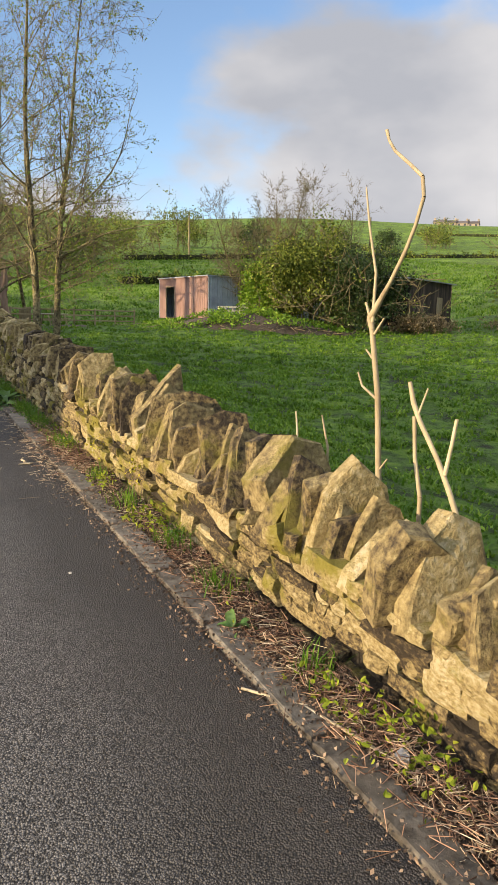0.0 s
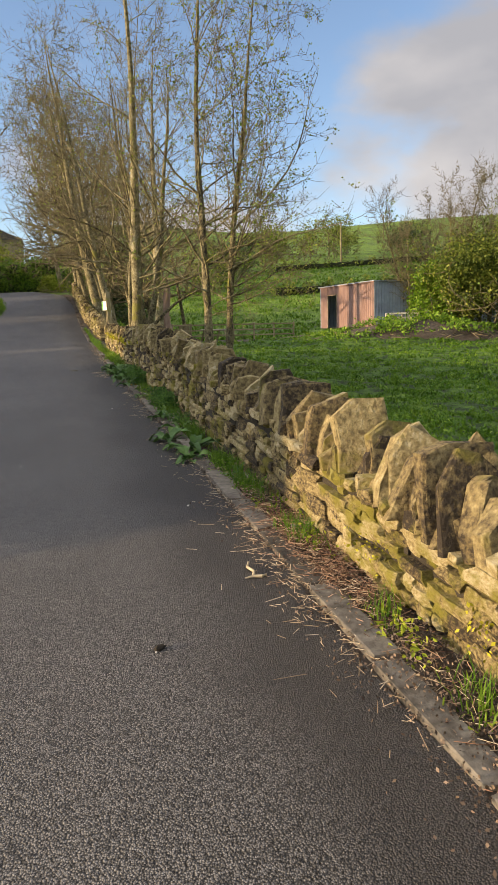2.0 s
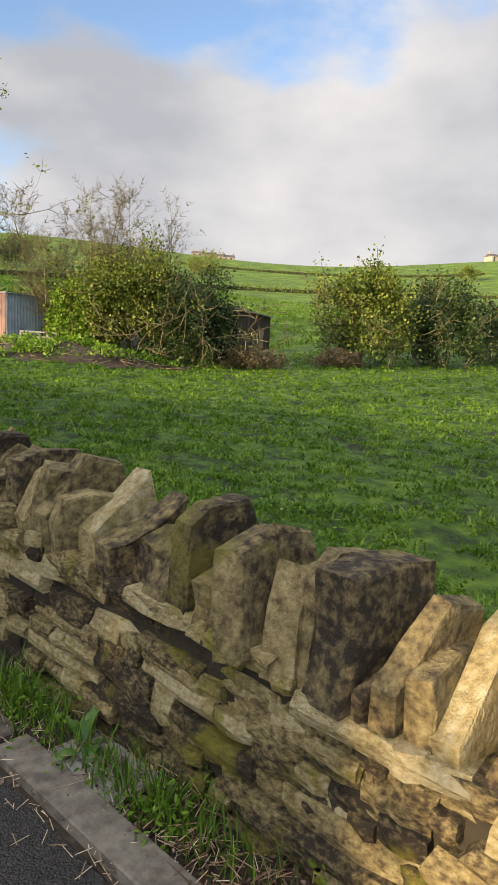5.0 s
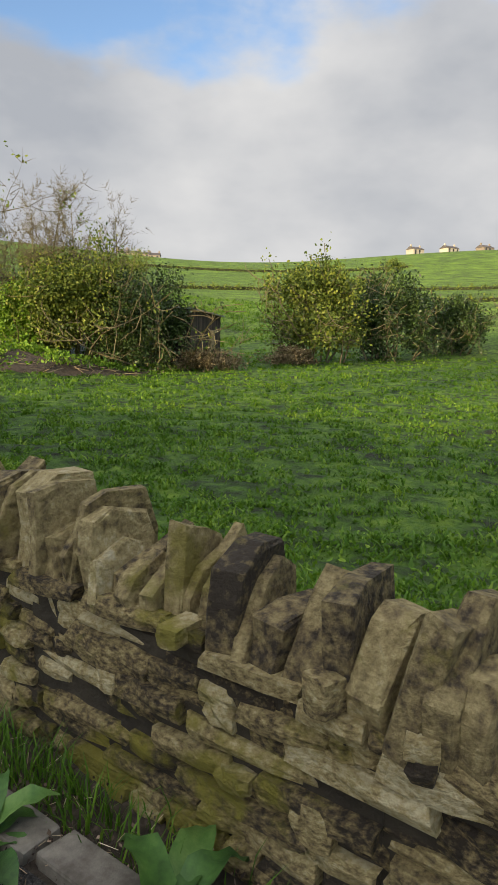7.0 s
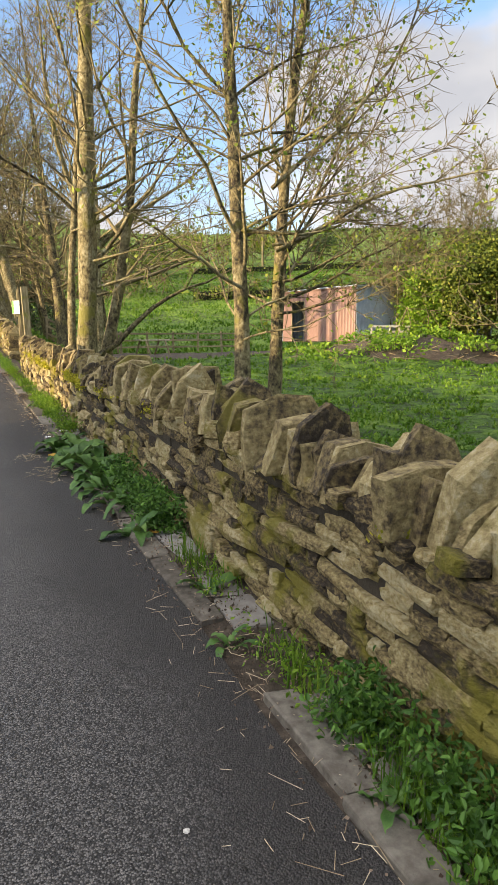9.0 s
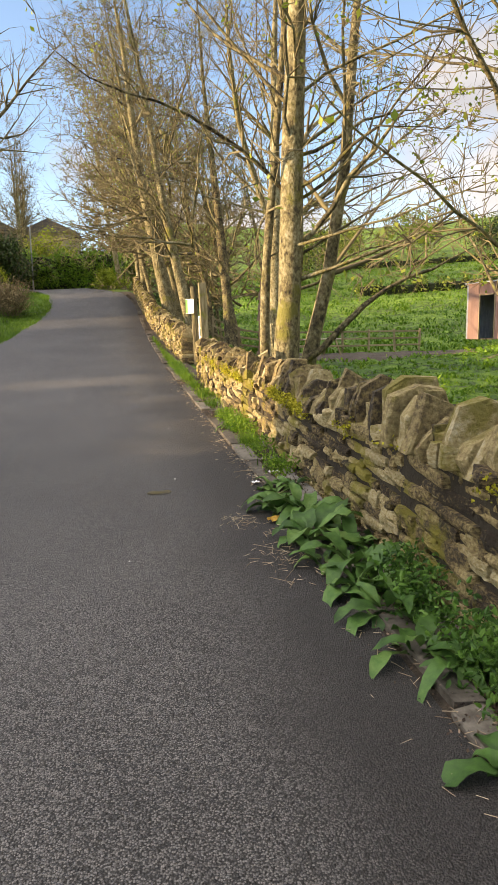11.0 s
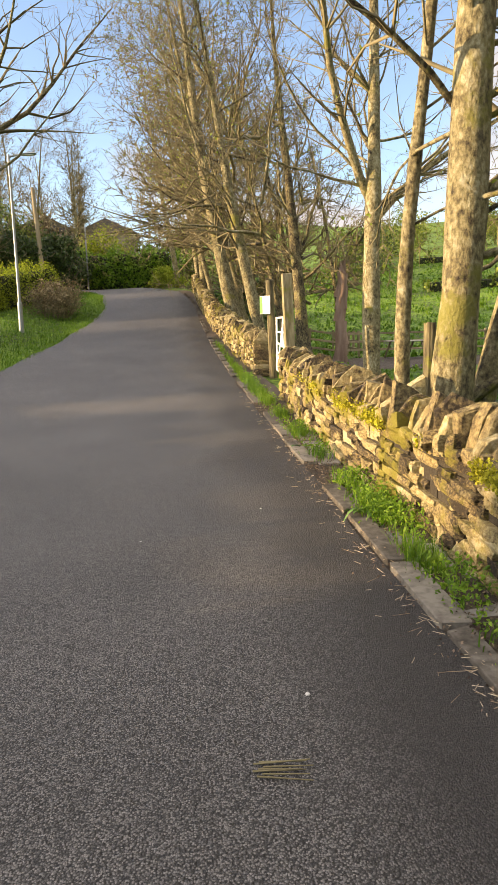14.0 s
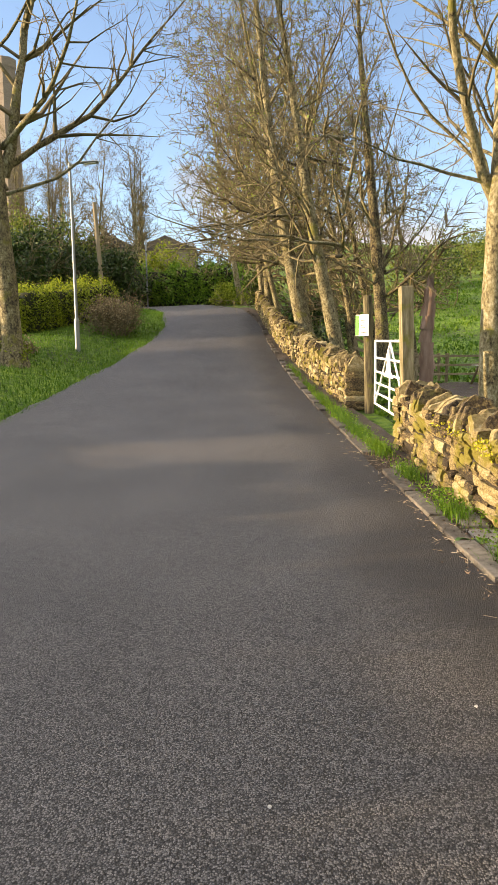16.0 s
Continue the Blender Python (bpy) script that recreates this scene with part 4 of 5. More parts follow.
build_bush("bush", "dry brown bramble and stems beside the lamp post", on_ground(-4.9, 50.5), (2.6, 4.5, 1.9), 211, 5000, 0.09, LEAF_BROWN, 60)
build_bush("bush", "dry brown bramble around the foot of a tree", on_ground(-7.0, 41.5), (2.4, 4.5, 0.9), 212, 2600, 0.08, LEAF_BROWN, 40)
build_bush("bush", "ivy and green growth at the foot of a tree", on_ground(-6.2, 39.7), (0.9, 0.9, 0.9), 213, 900, 0.08, LEAF_PRIVET, 4)
build_bush("bush", "grassy scrub on the bank at the wall end", on_ground(0.5, 66.5), (2.6, 6.0, 1.6), 214, 5000, 0.14, LEAF_PRIVET)

# ---------------------------------------------------------------- kerb, slabs
KERB = material("kerb stone", [(0.32, (0.035, 0.029, 0.022)), (0.5, (0.095, 0.082, 0.066)), (0.7, (0.19, 0.17, 0.14))], scale=16, bump=0.5, bump_scale=70, depth=0.008, wear=0.4, wear_scale=2, vary=0.2)
SLAB = material("concrete slab", [(0.3, (0.09, 0.08, 0.068)), (0.5, (0.20, 0.185, 0.165)), (0.72, (0.32, 0.305, 0.28))], scale=12, bump=0.5, bump_scale=60, depth=0.008, vary=0.15)
kerb = new("kerb", bpy.data.meshes.new("kerb"))
tagged(kerb, "flush worn stone kerb edging the lane", "kerb", kind="structure")
kr = random.Random(31)
kerb_shape = []
for i in range(6):
    bm = bmesh.new()
    add_box(bm, (1, 1, 1), bevel=0.05, jitter=0.025, rng=kr)
    me = bpy.data.meshes.new("kerb_stone")
    bm.to_mesh(me)
    bm.free()
    me.materials.append(KERB)
    kerb_shape.append(me)
slab_shape = [m.copy() for m in kerb_shape]
for m in slab_shape:
    m.materials.clear()
    m.materials.append(SLAB)
y = -6.0
while y < 57:
    ln = kr.uniform(0.6, 1.05)
    if kr.random() > 0.06:
        ob = new("kerb_stone", kr.choice(kerb_shape))
        ob.parent = kerb
        x = KERB_X + 0.085 + kr.uniform(-0.015, 0.015) + float(bend(y))
        m = Matrix.Translation((x, y + ln / 2, float(road_z(x, y + ln / 2)) - 0.06 + kr.uniform(0.0, 0.018))) @ Euler((math.atan(SLOPE), kr.uniform(-0.03, 0.03), kr.uniform(-0.012, 0.012))).to_matrix().to_4x4()
        ob.matrix_basis = m @ Matrix.Diagonal((kr.uniform(0.13, 0.17), ln * 0.985, 0.15, 1))
    y += ln
y = 7.2
while y < 30:
    ln = kr.uniform(0.35, 0.7)
    if not (9.2 < y < 10.6) and kr.random() > 0.42:
        ob = new("paving_slab", kr.choice(slab_shape))
        ob.parent = kerb
        x = KERB_X + 0.28 + kr.uniform(-0.02, 0.03)
        m = Matrix.Translation((x, y + ln / 2, float(road_z(x, y + ln / 2)) - 0.058 + kr.uniform(0, 0.018))) @ Euler((math.atan(SLOPE), kr.uniform(-0.05, 0.05), kr.uniform(-0.08, 0.08))).to_matrix().to_4x4()
        ob.matrix_basis = m @ Matrix.Diagonal((kr.uniform(0.18, 0.24), ln * 0.95, 0.1, 1))
    y += ln

# ---------------------------------------------------------------- gate
WHITE = material("white painted steel", [(0.2, (0.62, 0.62, 0.60)), (0.8, (0.82, 0.82, 0.80))], rough=0.45, bump=0.1, vary=0.1)
POST = material("mossy post timber", [(0.34, (0.04, 0.033, 0.02)), (0.5, (0.15, 0.125, 0.065)), (0.68, (0.30, 0.26, 0.16))], scale=22, bump=0.8, bump_scale=60, depth=0.012, stretch=(1, 1, 0.15), vary=0.2, wear_scale=4, moss=0.09)
GREEN = material("green print", [(0.3, (0.10, 0.28, 0.06)), (0.7, (0.16, 0.36, 0.10))], bump=0)


def post(label, x, y, z, tall, r, square, seed, lean=(0, 0)):
    rng = random.Random(seed)
    bm = bmesh.new()
    if square:
        add_box(bm, (r * 2, r * 2, tall + 0.3), (0, 0, tall / 2 - 0.15), bevel=0.012, jitter=0.006, rng=rng)
    else:
        bmesh.ops.create_cone(bm, cap_ends=True, segments=14, radius1=r, radius2=r * 0.94, depth=tall + 0.3, matrix=Matrix.Translation((0, 0, tall / 2 - 0.15)))
        for v in bm.verts:
            v.co.x += rng.uniform(-0.004, 0.004)
            v.co.z += rng.uniform(-0.01, 0.02) if v.co.z > tall * 0.5 else 0
    ob = part("gate_post", bm, POST)
    ob.matrix_world = pose(x, y, z, *lean)
    tagged(ob, label, "post")
    return ob


gz = float(road_z(2.4, 27.9)) + 0.1
post("tall squared weathered timber gate post", 2.50, 27.85, gz, 1.86, 0.078, True, 1, (0, -2))
post("tall round weathered timber gate post", 2.66, 30.95, float(road_z(2.6, 30.95)) + 0.02, 1.9, 0.085, False, 2, (0, -1.5))
post("short mossy round post beside a trunk", 2.92, 22.98, float(ground_z(2.92, 22.98)), 2.55 - float(ground_z(2.92, 22.98)), 0.06, False, 3)

gate = thing("field_gate", (2.54, 28.0, gz + 0.12), 0)
tagged(gate, "white barred steel field gate with a triangular plate", "gate")
g_len, g_dir = 2.82, Vector((0.19, 2.82, 0.06)).normalized()


def bar(name, a, b, r, mat, parent, sides=8):
    return tubes(name, [(*a, r, *b, r)], sides, mat, parent)


def along(s, z):
    p = g_dir * s
    return (p.x, p.y, p.z + z)


for z in (0.0, 0.19, 0.36, 0.55, 0.78, 1.06):
    bar("bar", along(0, z), along(g_len, z), 0.019, WHITE, gate)
bar("end_stile", along(0, -0.01), along(0, 1.08), 0.022, WHITE, gate)
bar("end_stile", along(g_len, -0.01), along(g_len, 1.08), 0.022, WHITE, gate)
bar("upright", along(1.41, 0.0), along(1.41, 1.06), 0.016, WHITE, gate)
bar("brace", along(0.05, 0.02), along(1.41, 1.04), 0.016, WHITE, gate)
bar("brace", along(g_len - 0.05, 0.02), along(1.41, 1.04), 0.016, WHITE, gate)
bm = bmesh.new()
tri_pts = [along(1.0, 0.52), along(1.82, 0.52), along(1.6, 0.62), along(1.41, 0.98), along(1.2, 0.62)]
front = [bm.verts.new((p[0] - 0.03, p[1], p[2])) for p in tri_pts]
back = [bm.verts.new((p[0] - 0.022, p[1], p[2])) for p in tri_pts]
order = [0, 1, 2, 3, 4]
bm.faces.new([front[i] for i in order])
bm.faces.new([back[i] for i in reversed(order)])
for i in range(5):
    j = (i + 1) % 5
    bm.faces.new((front[i], back[i], back[j], front[j]))
part("plate", bm, WHITE, gate, "white triangular plate")
sign = thing("notice_sign", (2.58, 30.82, float(road_z(2.6, 31)) + 1.42), -50)
tagged(sign, "small white notice with a green band on the gate post", "sign")
bm = bmesh.new()
add_box(bm, (0.28, 0.012, 0.36), (-0.06, -0.06, 0), bevel=0.004)
part("board", bm, WHITE, sign)
bm = bmesh.new()
add_box(bm, (0.07, 0.004, 0.34), (-0.16, -0.069, 0))
part("band", bm, GREEN, sign)
bm = bmesh.new()
for i in range(7):
    add_box(bm, (0.13 - 0.03 * (i % 3), 0.003, 0.010), (-0.02 - 0.015 * (i % 3), -0.0685, 0.12 - i * 0.04))
part("print", bm, DARK, sign)["kind"] = "stuff"

# ---------------------------------------------------------------- dead trunk, fence, table
snag_rng = np.random.default_rng(8)
SNAG = material("torn dead wood", [(0.2, (0.05, 0.03, 0.022)), (0.5, (0.17, 0.105, 0.075)), (0.8, (0.33, 0.24, 0.18))], scale=7, bump=1.0, bump_scale=25, depth=0.03, stretch=(1, 1, 0.15))
snag = []
pz = -0.2
for i in range(9):
    r = 0.26 - 0.012 * i
    snag.append((0.03 * math.sin(i), 0.02 * i % 3 * 0.01, pz, r, 0.03 * math.sin(i + 1), 0, pz + 0.42, 0.26 - 0.012 * (i + 1) - (0.07 if i == 8 else 0)))
    pz += 0.42
ob = tubes("dead_tree", snag, 9, SNAG)
me = ob.data
for v in me.vertices:
    v.co.x += snag_rng.normal() * 0.03
    v.co.y += snag_rng.normal() * 0.03
    if v.co.z > 3.4:
        v.co.z += snag_rng.uniform(-0.5, 0.25)
ob.matrix_world = pose(6.65, 41.0, float(ground_z(6.65, 41)), 0, 1, 0)
tagged(ob, "broken dead tree trunk with torn reddish wood", "dead tree")


def fence(label, pts, tall, seed, rails=3):
    rng = random.Random(seed)
    ob = thing("fence", on_ground(*pts[0]))
    tagged(ob, label, "fence")
    o = Vector(on_ground(*pts[0]))
    for a, b in zip(pts, pts[1:]):
        n = max(1, round(math.hypot(b[0] - a[0], b[1] - a[1]) / 1.5))
        spots = [Vector(on_ground(a[0] + (b[0] - a[0]) * i / n, a[1] + (b[1] - a[1]) * i / n)) - o for i in range(n + 1)]
        for p in spots:
            bm = bmesh.new()
            add_box(bm, (0.1, 0.1, tall + 0.25), (p.x, p.y, p.z + tall / 2 - 0.1), (rng.uniform(-3, 3), rng.uniform(-3, 3), 0), bevel=0.01)
            part("post", bm, TIMBER, ob)
        for p, q in zip(spots, spots[1:]):
            for k in range(rails):
                z = tall * (0.3 + 0.62 * k / max(1, rails - 1))
                mid, d = (p + q) / 2, q - p
                bm = bmesh.new()
                add_box(bm, (d.length + 0.1, 0.035, 0.09), (mid.x, mid.y - 0.06, mid.z + z), (0, -math.degrees(math.atan2(d.z, math.hypot(d.x, d.y))), math.degrees(math.atan2(d.y, d.x))), bevel=0.006)
                part("rail", bm, TIMBER, ob)


fence("weathered timber post and rail fence across the field", [(5.2, 45.5), (9.0, 46.0), (16.5, 47.0)], 1.15, 5)
fence("weathered timber post and rail fence across the field", [(9.0, 46.0), (10.0, 56.0)], 1.15, 6)

PALE_WOOD = material("flaking white paint", [(0.25, (0.35, 0.31, 0.25)), (0.75, (0.60, 0.56, 0.48))], scale=9, bump=0.3)
table = thing("picnic_table", (10.0, 43.5, float(ground_z(10.0, 43.5))), 15)
tagged(table, "pale weathered picnic table beside the paddock fence", "table")
for i in range(5):
    bm = bmesh.new()
    add_box(bm, (1.6, 0.14, 0.04), (0, -0.3 + i * 0.15, 0.75), bevel=0.006)
    part("plank", bm, PALE_WOOD, table)
for yy in (-0.7, 0.7):
    bm = bmesh.new()
    add_box(bm, (1.6, 0.24, 0.04), (0, yy, 0.45), bevel=0.006)
    part("seat", bm, TIMBER, table)
for xx in (-0.55, 0.55):
    for s in (-1, 1):
        bm = bmesh.new()
        add_box(bm, (0.07, 0.05, 0.95), (xx, s * 0.5, 0.38), (s * 32, 0, 0))
        part("leg", bm, TIMBER, table)

bench = thing("bench", (18.25, 36.6, 2.2), -12)
tagged(bench, "low white timber rail bench beside the shed", "bench")
for z in (0.28, 0.52):
    bm = bmesh.new()
    add_box(bm, (1.9, 0.04, 0.09), (0.95, 0, z), bevel=0.006)
    part("rail", bm, PALE_WOOD, bench)
for i in range(5):
    bm = bmesh.new()
    add_box(bm, (0.07, 0.06, 0.56), (0.05 + i * 0.45, 0.05, 0.28), bevel=0.006)
    part("upright", bm, PALE_WOOD, bench)

# ---------------------------------------------------------------- lamp post, poles
PALE_POLE = material("pale pole timber", [(0.25, (0.20, 0.16, 0.10)), (0.75, (0.38, 0.31, 0.20))], scale=5, bump=0.3, stretch=(1, 1, 0.1))
GALV = material("galvanised steel", [(0.2, (0.20, 0.22, 0.23)), (0.8, (0.32, 0.34, 0.35))], rough=0.45, metal=0.6, bump=0.05, vary=0)
lz = float(ground_z(-5.28, 44.52))
lamp = thing("street_lamp", (-5.28, 44.52, lz))
tagged(lamp, "slim galvanised street lamp on the grass verge", "street lamp")
tubes("base_sleeve", [(0, 0, -0.3, 0.095, 0, 0, 1.15, 0.09), (0, 0, 1.15, 0.09, 0, 0, 1.22, 0.06)], 14, GALV, lamp)
tubes("pole", [(0, 0, 1.2, 0.058, 0, 0, 9.5 - lz, 0.045)], 12, GALV, lamp)
tubes("arm", [(0, 0, 9.42 - lz, 0.035, 0.45, 0, 9.5 - lz, 0.03)], 10, GALV, lamp)
bm = bmesh.new()
add_box(bm, (0.62, 0.24, 0.07), (0.72, 0, 9.52 - lz), (0, -3, 0), bevel=0.03)
part("lantern", bm, GALV, lamp)
bm = bmesh.new()
add_box(bm, (0.42, 0.18, 0.02), (0.72, 0, 9.475 - lz), (0, -3, 0))
part("lens", bm, WHITE, lamp)
for label, x, y, top, r, mat, lean in (("tall timber utility pole leaning above the privet", -7.9, 65.0, 12.65, 0.15, PALE_POLE, -3), ("thin grey metal pole at the bend", -5.6, 70.5, 11.2, 0.06, GALV, 0)):
    z = float(ground_z(x, y))
    ob = tubes("utility_pole", [(0, 0, -0.4, r, 0, 0, (top - z) * 0.5, r * 0.92), (0, 0, (top - z) * 0.5, r * 0.92, 0, 0, top - z, r * 0.84)], 12, mat)
    ob.matrix_world = pose(x, y, z, 0, lean, 0)
    tagged(ob, label, "pole")

# ---------------------------------------------------------------- houses, chimney
ROOF = material("slate roof", [(0.25, (0.05, 0.045, 0.045)), (0.7, (0.12, 0.105, 0.10))], scale=4, bump=0.4, stretch=(1, 1, 6))
HOUSE = material("gritstone house wall", [(0.25, (0.16, 0.13, 0.10)), (0.7, (0.33, 0.28, 0.22))], scale=3, bump=0.4, bump_scale=8, depth=0.03)
BRICK = material("mill brick", [(0.25, (0.14, 0.11, 0.09)), (0.7, (0.27, 0.22, 0.18))], scale=5, bump=0.3, bump_scale=12, stretch=(1, 1, 3))
GLASS = material("dark window glass", [(0.3, (0.02, 0.025, 0.03)), (0.7, (0.05, 0.06, 0.07))], rough=0.1, bump=0, spec=0.6)


def house(label, x, y, z, w, d, h, rise, turn, wall_mat=None, stacks=(-1, 1)):
    ob = thing("house", (x, y, z), turn)
    tagged(ob, label, "house", "houses")
    bm = bmesh.new()
    add_box(bm, (w, d, h + 6), (0, 0, h / 2 - 3))
    part("wall", bm, wall_mat or HOUSE, ob)
    bm = bmesh.new()
    o = 0.3
    pts = [(-w / 2 - o, -d / 2 - o, h), (w / 2 + o, -d / 2 - o, h), (w / 2 + o, d / 2 + o, h), (-w / 2 - o, d / 2 + o, h), (-w / 2 - o, 0, h + rise), (w / 2 + o, 0, h + rise)]
    vs = [bm.verts.new(p) for p in pts]
    for f in ((0, 1, 5, 4), (2, 3, 4, 5), (0, 4, 3), (1, 2, 5), (3, 2, 1, 0)):
        bm.faces.new([vs[i] for i in f])
    part("roof", bm, ROOF, ob)
    for s in stacks:
        bm = bmesh.new()
        add_box(bm, (0.9, 0.7, 1.4), (s * w * 0.42, 0, h + rise + 0.3), bevel=0.05)
        part("chimney", bm, wall_mat or HOUSE, ob)
    for i in range(max(1, int(w / 3))):
        for zz in (h * 0.28, h * 0.72):
            bm = bmesh.new()
            add_box(bm, (1.1, 0.06, 1.3), (-w / 2 + 1.6 + i * 3, -d / 2 - 0.03, zz))
            part("window", bm, GLASS, ob)
    return ob


house("dark-roofed stone house behind the hedges", -16.2, 118.5, 11.0, 7.0, 8.5, 6.4, 2.2, 90, stacks=())
house("dark-roofed stone house behind the hedges", -8.8, 129.0, 12.2, 8.0, 9.0, 6.5, 2.2, 90, stacks=())
house("dark-roofed stone house behind the hedges", -21.0, 107.5, 8.8, 8.0, 9.0, 6.0, 1.9, 20, stacks=())
ob = tubes("mill_chimney", [(0, 0, -5, 1.75, 0, 0, 24, 1.15), (0, 0, 24, 1.3, 0, 0, 25, 1.3)], 8, BRICK, shade=False)
ob.matrix_world = pose(-25.7, 105.6, 13.0)
tagged(ob, "tall tapering octagonal brick mill chimney", "chimney")
PALE = material("pale render", [(0.25, (0.32, 0.28, 0.22)), (0.7, (0.46, 0.41, 0.33))], scale=3, bump=0.2)
for x, y, w, turn, mt in ((275, 290, 6, 40, HOUSE), (279.2, 285.8, 6, 40, HOUSE), (283.5, 281.5, 6, 40, HOUSE), (287.7, 277.3, 6, 40, HOUSE), (374, 157, 8, 65, PALE), (382, 140, 9, 65, PALE), (388, 122, 8, 65, HOUSE)):
    house("stone house on the skyline of the hill", x, y, float(ground_z(x, y)), w, 6, 3.2, 1.7, turn - 90, mt)

# ---------------------------------------------------------------- hillside
far = np.random.default_rng(17)
for i, (x, y, w, h) in enumerate(((56, 138, 16, 10), (66, 150, 9, 8), (76, 142, 11, 9), (88, 160, 14, 8), (40, 130, 12, 9), (30, 118, 12, 8), (108, 150, 9, 6), (132, 138, 16, 9), (120, 145, 8, 6), (24, 100, 12, 8), (48, 150, 10, 9), (190, 120, 10, 6), (150, 160, 8, 5), (225, 105, 9, 6), (235, 60, 14, 7), (205, 50, 12, 6), (110, 60, 8, 5))):
    build_bush("tree", "distant rounded tree on the hillside", on_ground(x, y), (w, w, h), 300 + i, 2600, 0.36, (LEAF_OLIVE, LEAF_DARK)[i % 3 == 2], 8, "tree", group="distant trees")
for i, (a, b, h) in enumerate((((30, 92), (62, 86), 1.5), ((40, 122), (98, 112), 1.4), ((98, 112), (150, 78), 1.1), ((150, 78), (170, 10), 1.0), ((170, 190), (250, 110), 1.2), ((110, 62), (125, 10), 1.0), ((98, 112), (120, 170), 1.3))):
    build_hedge("distant dark field hedge on the hillside", a, b, 1.1, h * 0.75, 330 + i, 2600, 0.42, LEAF_OLIVE, ragged=0.5)
for x, y in ((108, 213), (52, 120), (118, 150), (176, 110)):
    ob = tubes("utility_pole", [(0, 0, -0.5, 0.2, 0, 0, 8, 0.16)], 7, POST)
    ob.matrix_world = pose(*on_ground(x, y))
    tagged(ob, "distant timber utility pole on the hillside", "pole")
for i in range(22):
    x, y = -9 - far.uniform(0, 26), 88 + far.uniform(0, 30)
    build_tree("bare slender tree behind the hedges", on_ground(float(x), float(y), 4.0), float(far.uniform(12, 17)), 0.2, 400 + i, depth=2, leafy=0, twig_r=2.8, bushy=1.1, first=0.15)

# ---------------------------------------------------------------- rubble mound by the shed
mr = np.random.default_rng(41)
mound = thing("spoil_heap", on_ground(19.5, 33.5))
tagged(mound, "heap of soil, cut branches and weeds by the shed", "spoil heap")
o = np.array(on_ground(19.5, 33.5))
xs, ys = np.linspace(-4.5, 5.5, 44), np.linspace(-2.2, 2.2, 24)
gx, gy = np.meshgrid(xs, ys)
hz = np.exp(-((gx / 4) ** 2 + (gy / 1.3) ** 2)) * 0.75 + mr.normal(size=gx.shape) * 0.07 * np.exp(-((gx / 5) ** 2 + (gy / 1.8) ** 2)) - 0.06
v = np.stack([gx, gy - gx * 0.35, hz + ground_z(gx + o[0], gy - gx * 0.35 + o[1]) - o[2]], -1).reshape(-1, 3)
i = (np.arange(23)[:, None] * 44 + np.arange(43)[None]).ravel()
mesh("soil", v, np.stack([i, i + 1, i + 45, i + 44], 1), SOIL, mound, shade=True)
sticks, spots = [], []
for _ in range(260):
    x, y = mr.normal() * 3.2, mr.normal() * 1.1
    y -= x * 0.35
    z = float(ground_z(x + o[0], y + o[1])) - o[2] + 0.45 * math.exp(-(x / 4) ** 2) * mr.uniform(0.4, 1.1)
    a, l = mr.uniform(0, 6.28), mr.uniform(0.3, 1.1)
    sticks.append((x, y, z, 0.018, x + math.cos(a) * l, y + math.sin(a) * l, z + mr.normal() * 0.15, 0.008))
tubes("cut_brushwood", sticks, 4, TIMBER, mound)["kind"] = "stuff"
sp = np.stack([mr.normal(size=9000) * 3.6, mr.normal(size=9000) * 1.0, 0 * mr.normal(size=9000)], 1)
sp[:, 1] -= sp[:, 0] * 0.35
sp[:, 2] = ground_z(sp[:, 0] + o[0], sp[:, 1] + o[1]) - o[2] + np.exp(-(sp[:, 0] / 4) ** 2) * 0.8 * mr.uniform(0.6, 1.2, 9000)
clump = np.sin(sp[:, 0] * 2.2) + np.sin(sp[:, 1] * 3 + 1)
leaves("weed_growth", sp[clump > -0.1], 0.15, LEAF_FRESH, mr, mound)["kind"] = "stuff"
build_bush("bush", "low brown bramble at the hedge foot", on_ground(29.5, 30.8), (7, 2.5, 1.3), 420, 4500, 0.12, LEAF_BROWN, 60)
build_bush("bush", "low brown bramble at the hedge foot", on_ground(38.0, 31.0), (7, 2.5, 1.3), 421, 4000, 0.12, LEAF_BROWN, 60)

# ---------------------------------------------------------------- cut saplings behind the wall
PALE_BARK = material("bare pale sapling", [(0.2, (0.16, 0.12, 0.07)), (0.5, (0.34, 0.28, 0.18)), (0.8, (0.50, 0.43, 0.31))], scale=14, bump=0.3, bump_scale=60, stretch=(1, 1, 0.4))


def sapling(label, runs):
    x, y, z = 2.72, runs[0][0][0], runs[0][0][1] - 0.5
    ob = thing("sapling", (x, y, z))
    tagged(ob, label, "sapling")
    for n, run in enumerate(runs):
        segs = []
        for (ya, za, ra), (yb, zb, rb) in zip(run, run[1:]):
            segs.append((0, ya - y, za - z, ra, 0, yb - y, zb - z, rb))
        if n == 0:
            ya, za, ra = run[0]
            segs.insert(0, (0, 0, -0.15, ra * 1.1, 0, 0, za - z, ra))
        tubes("stem" if n == 0 else "side_shoot", segs, 8, PALE_BARK, ob)


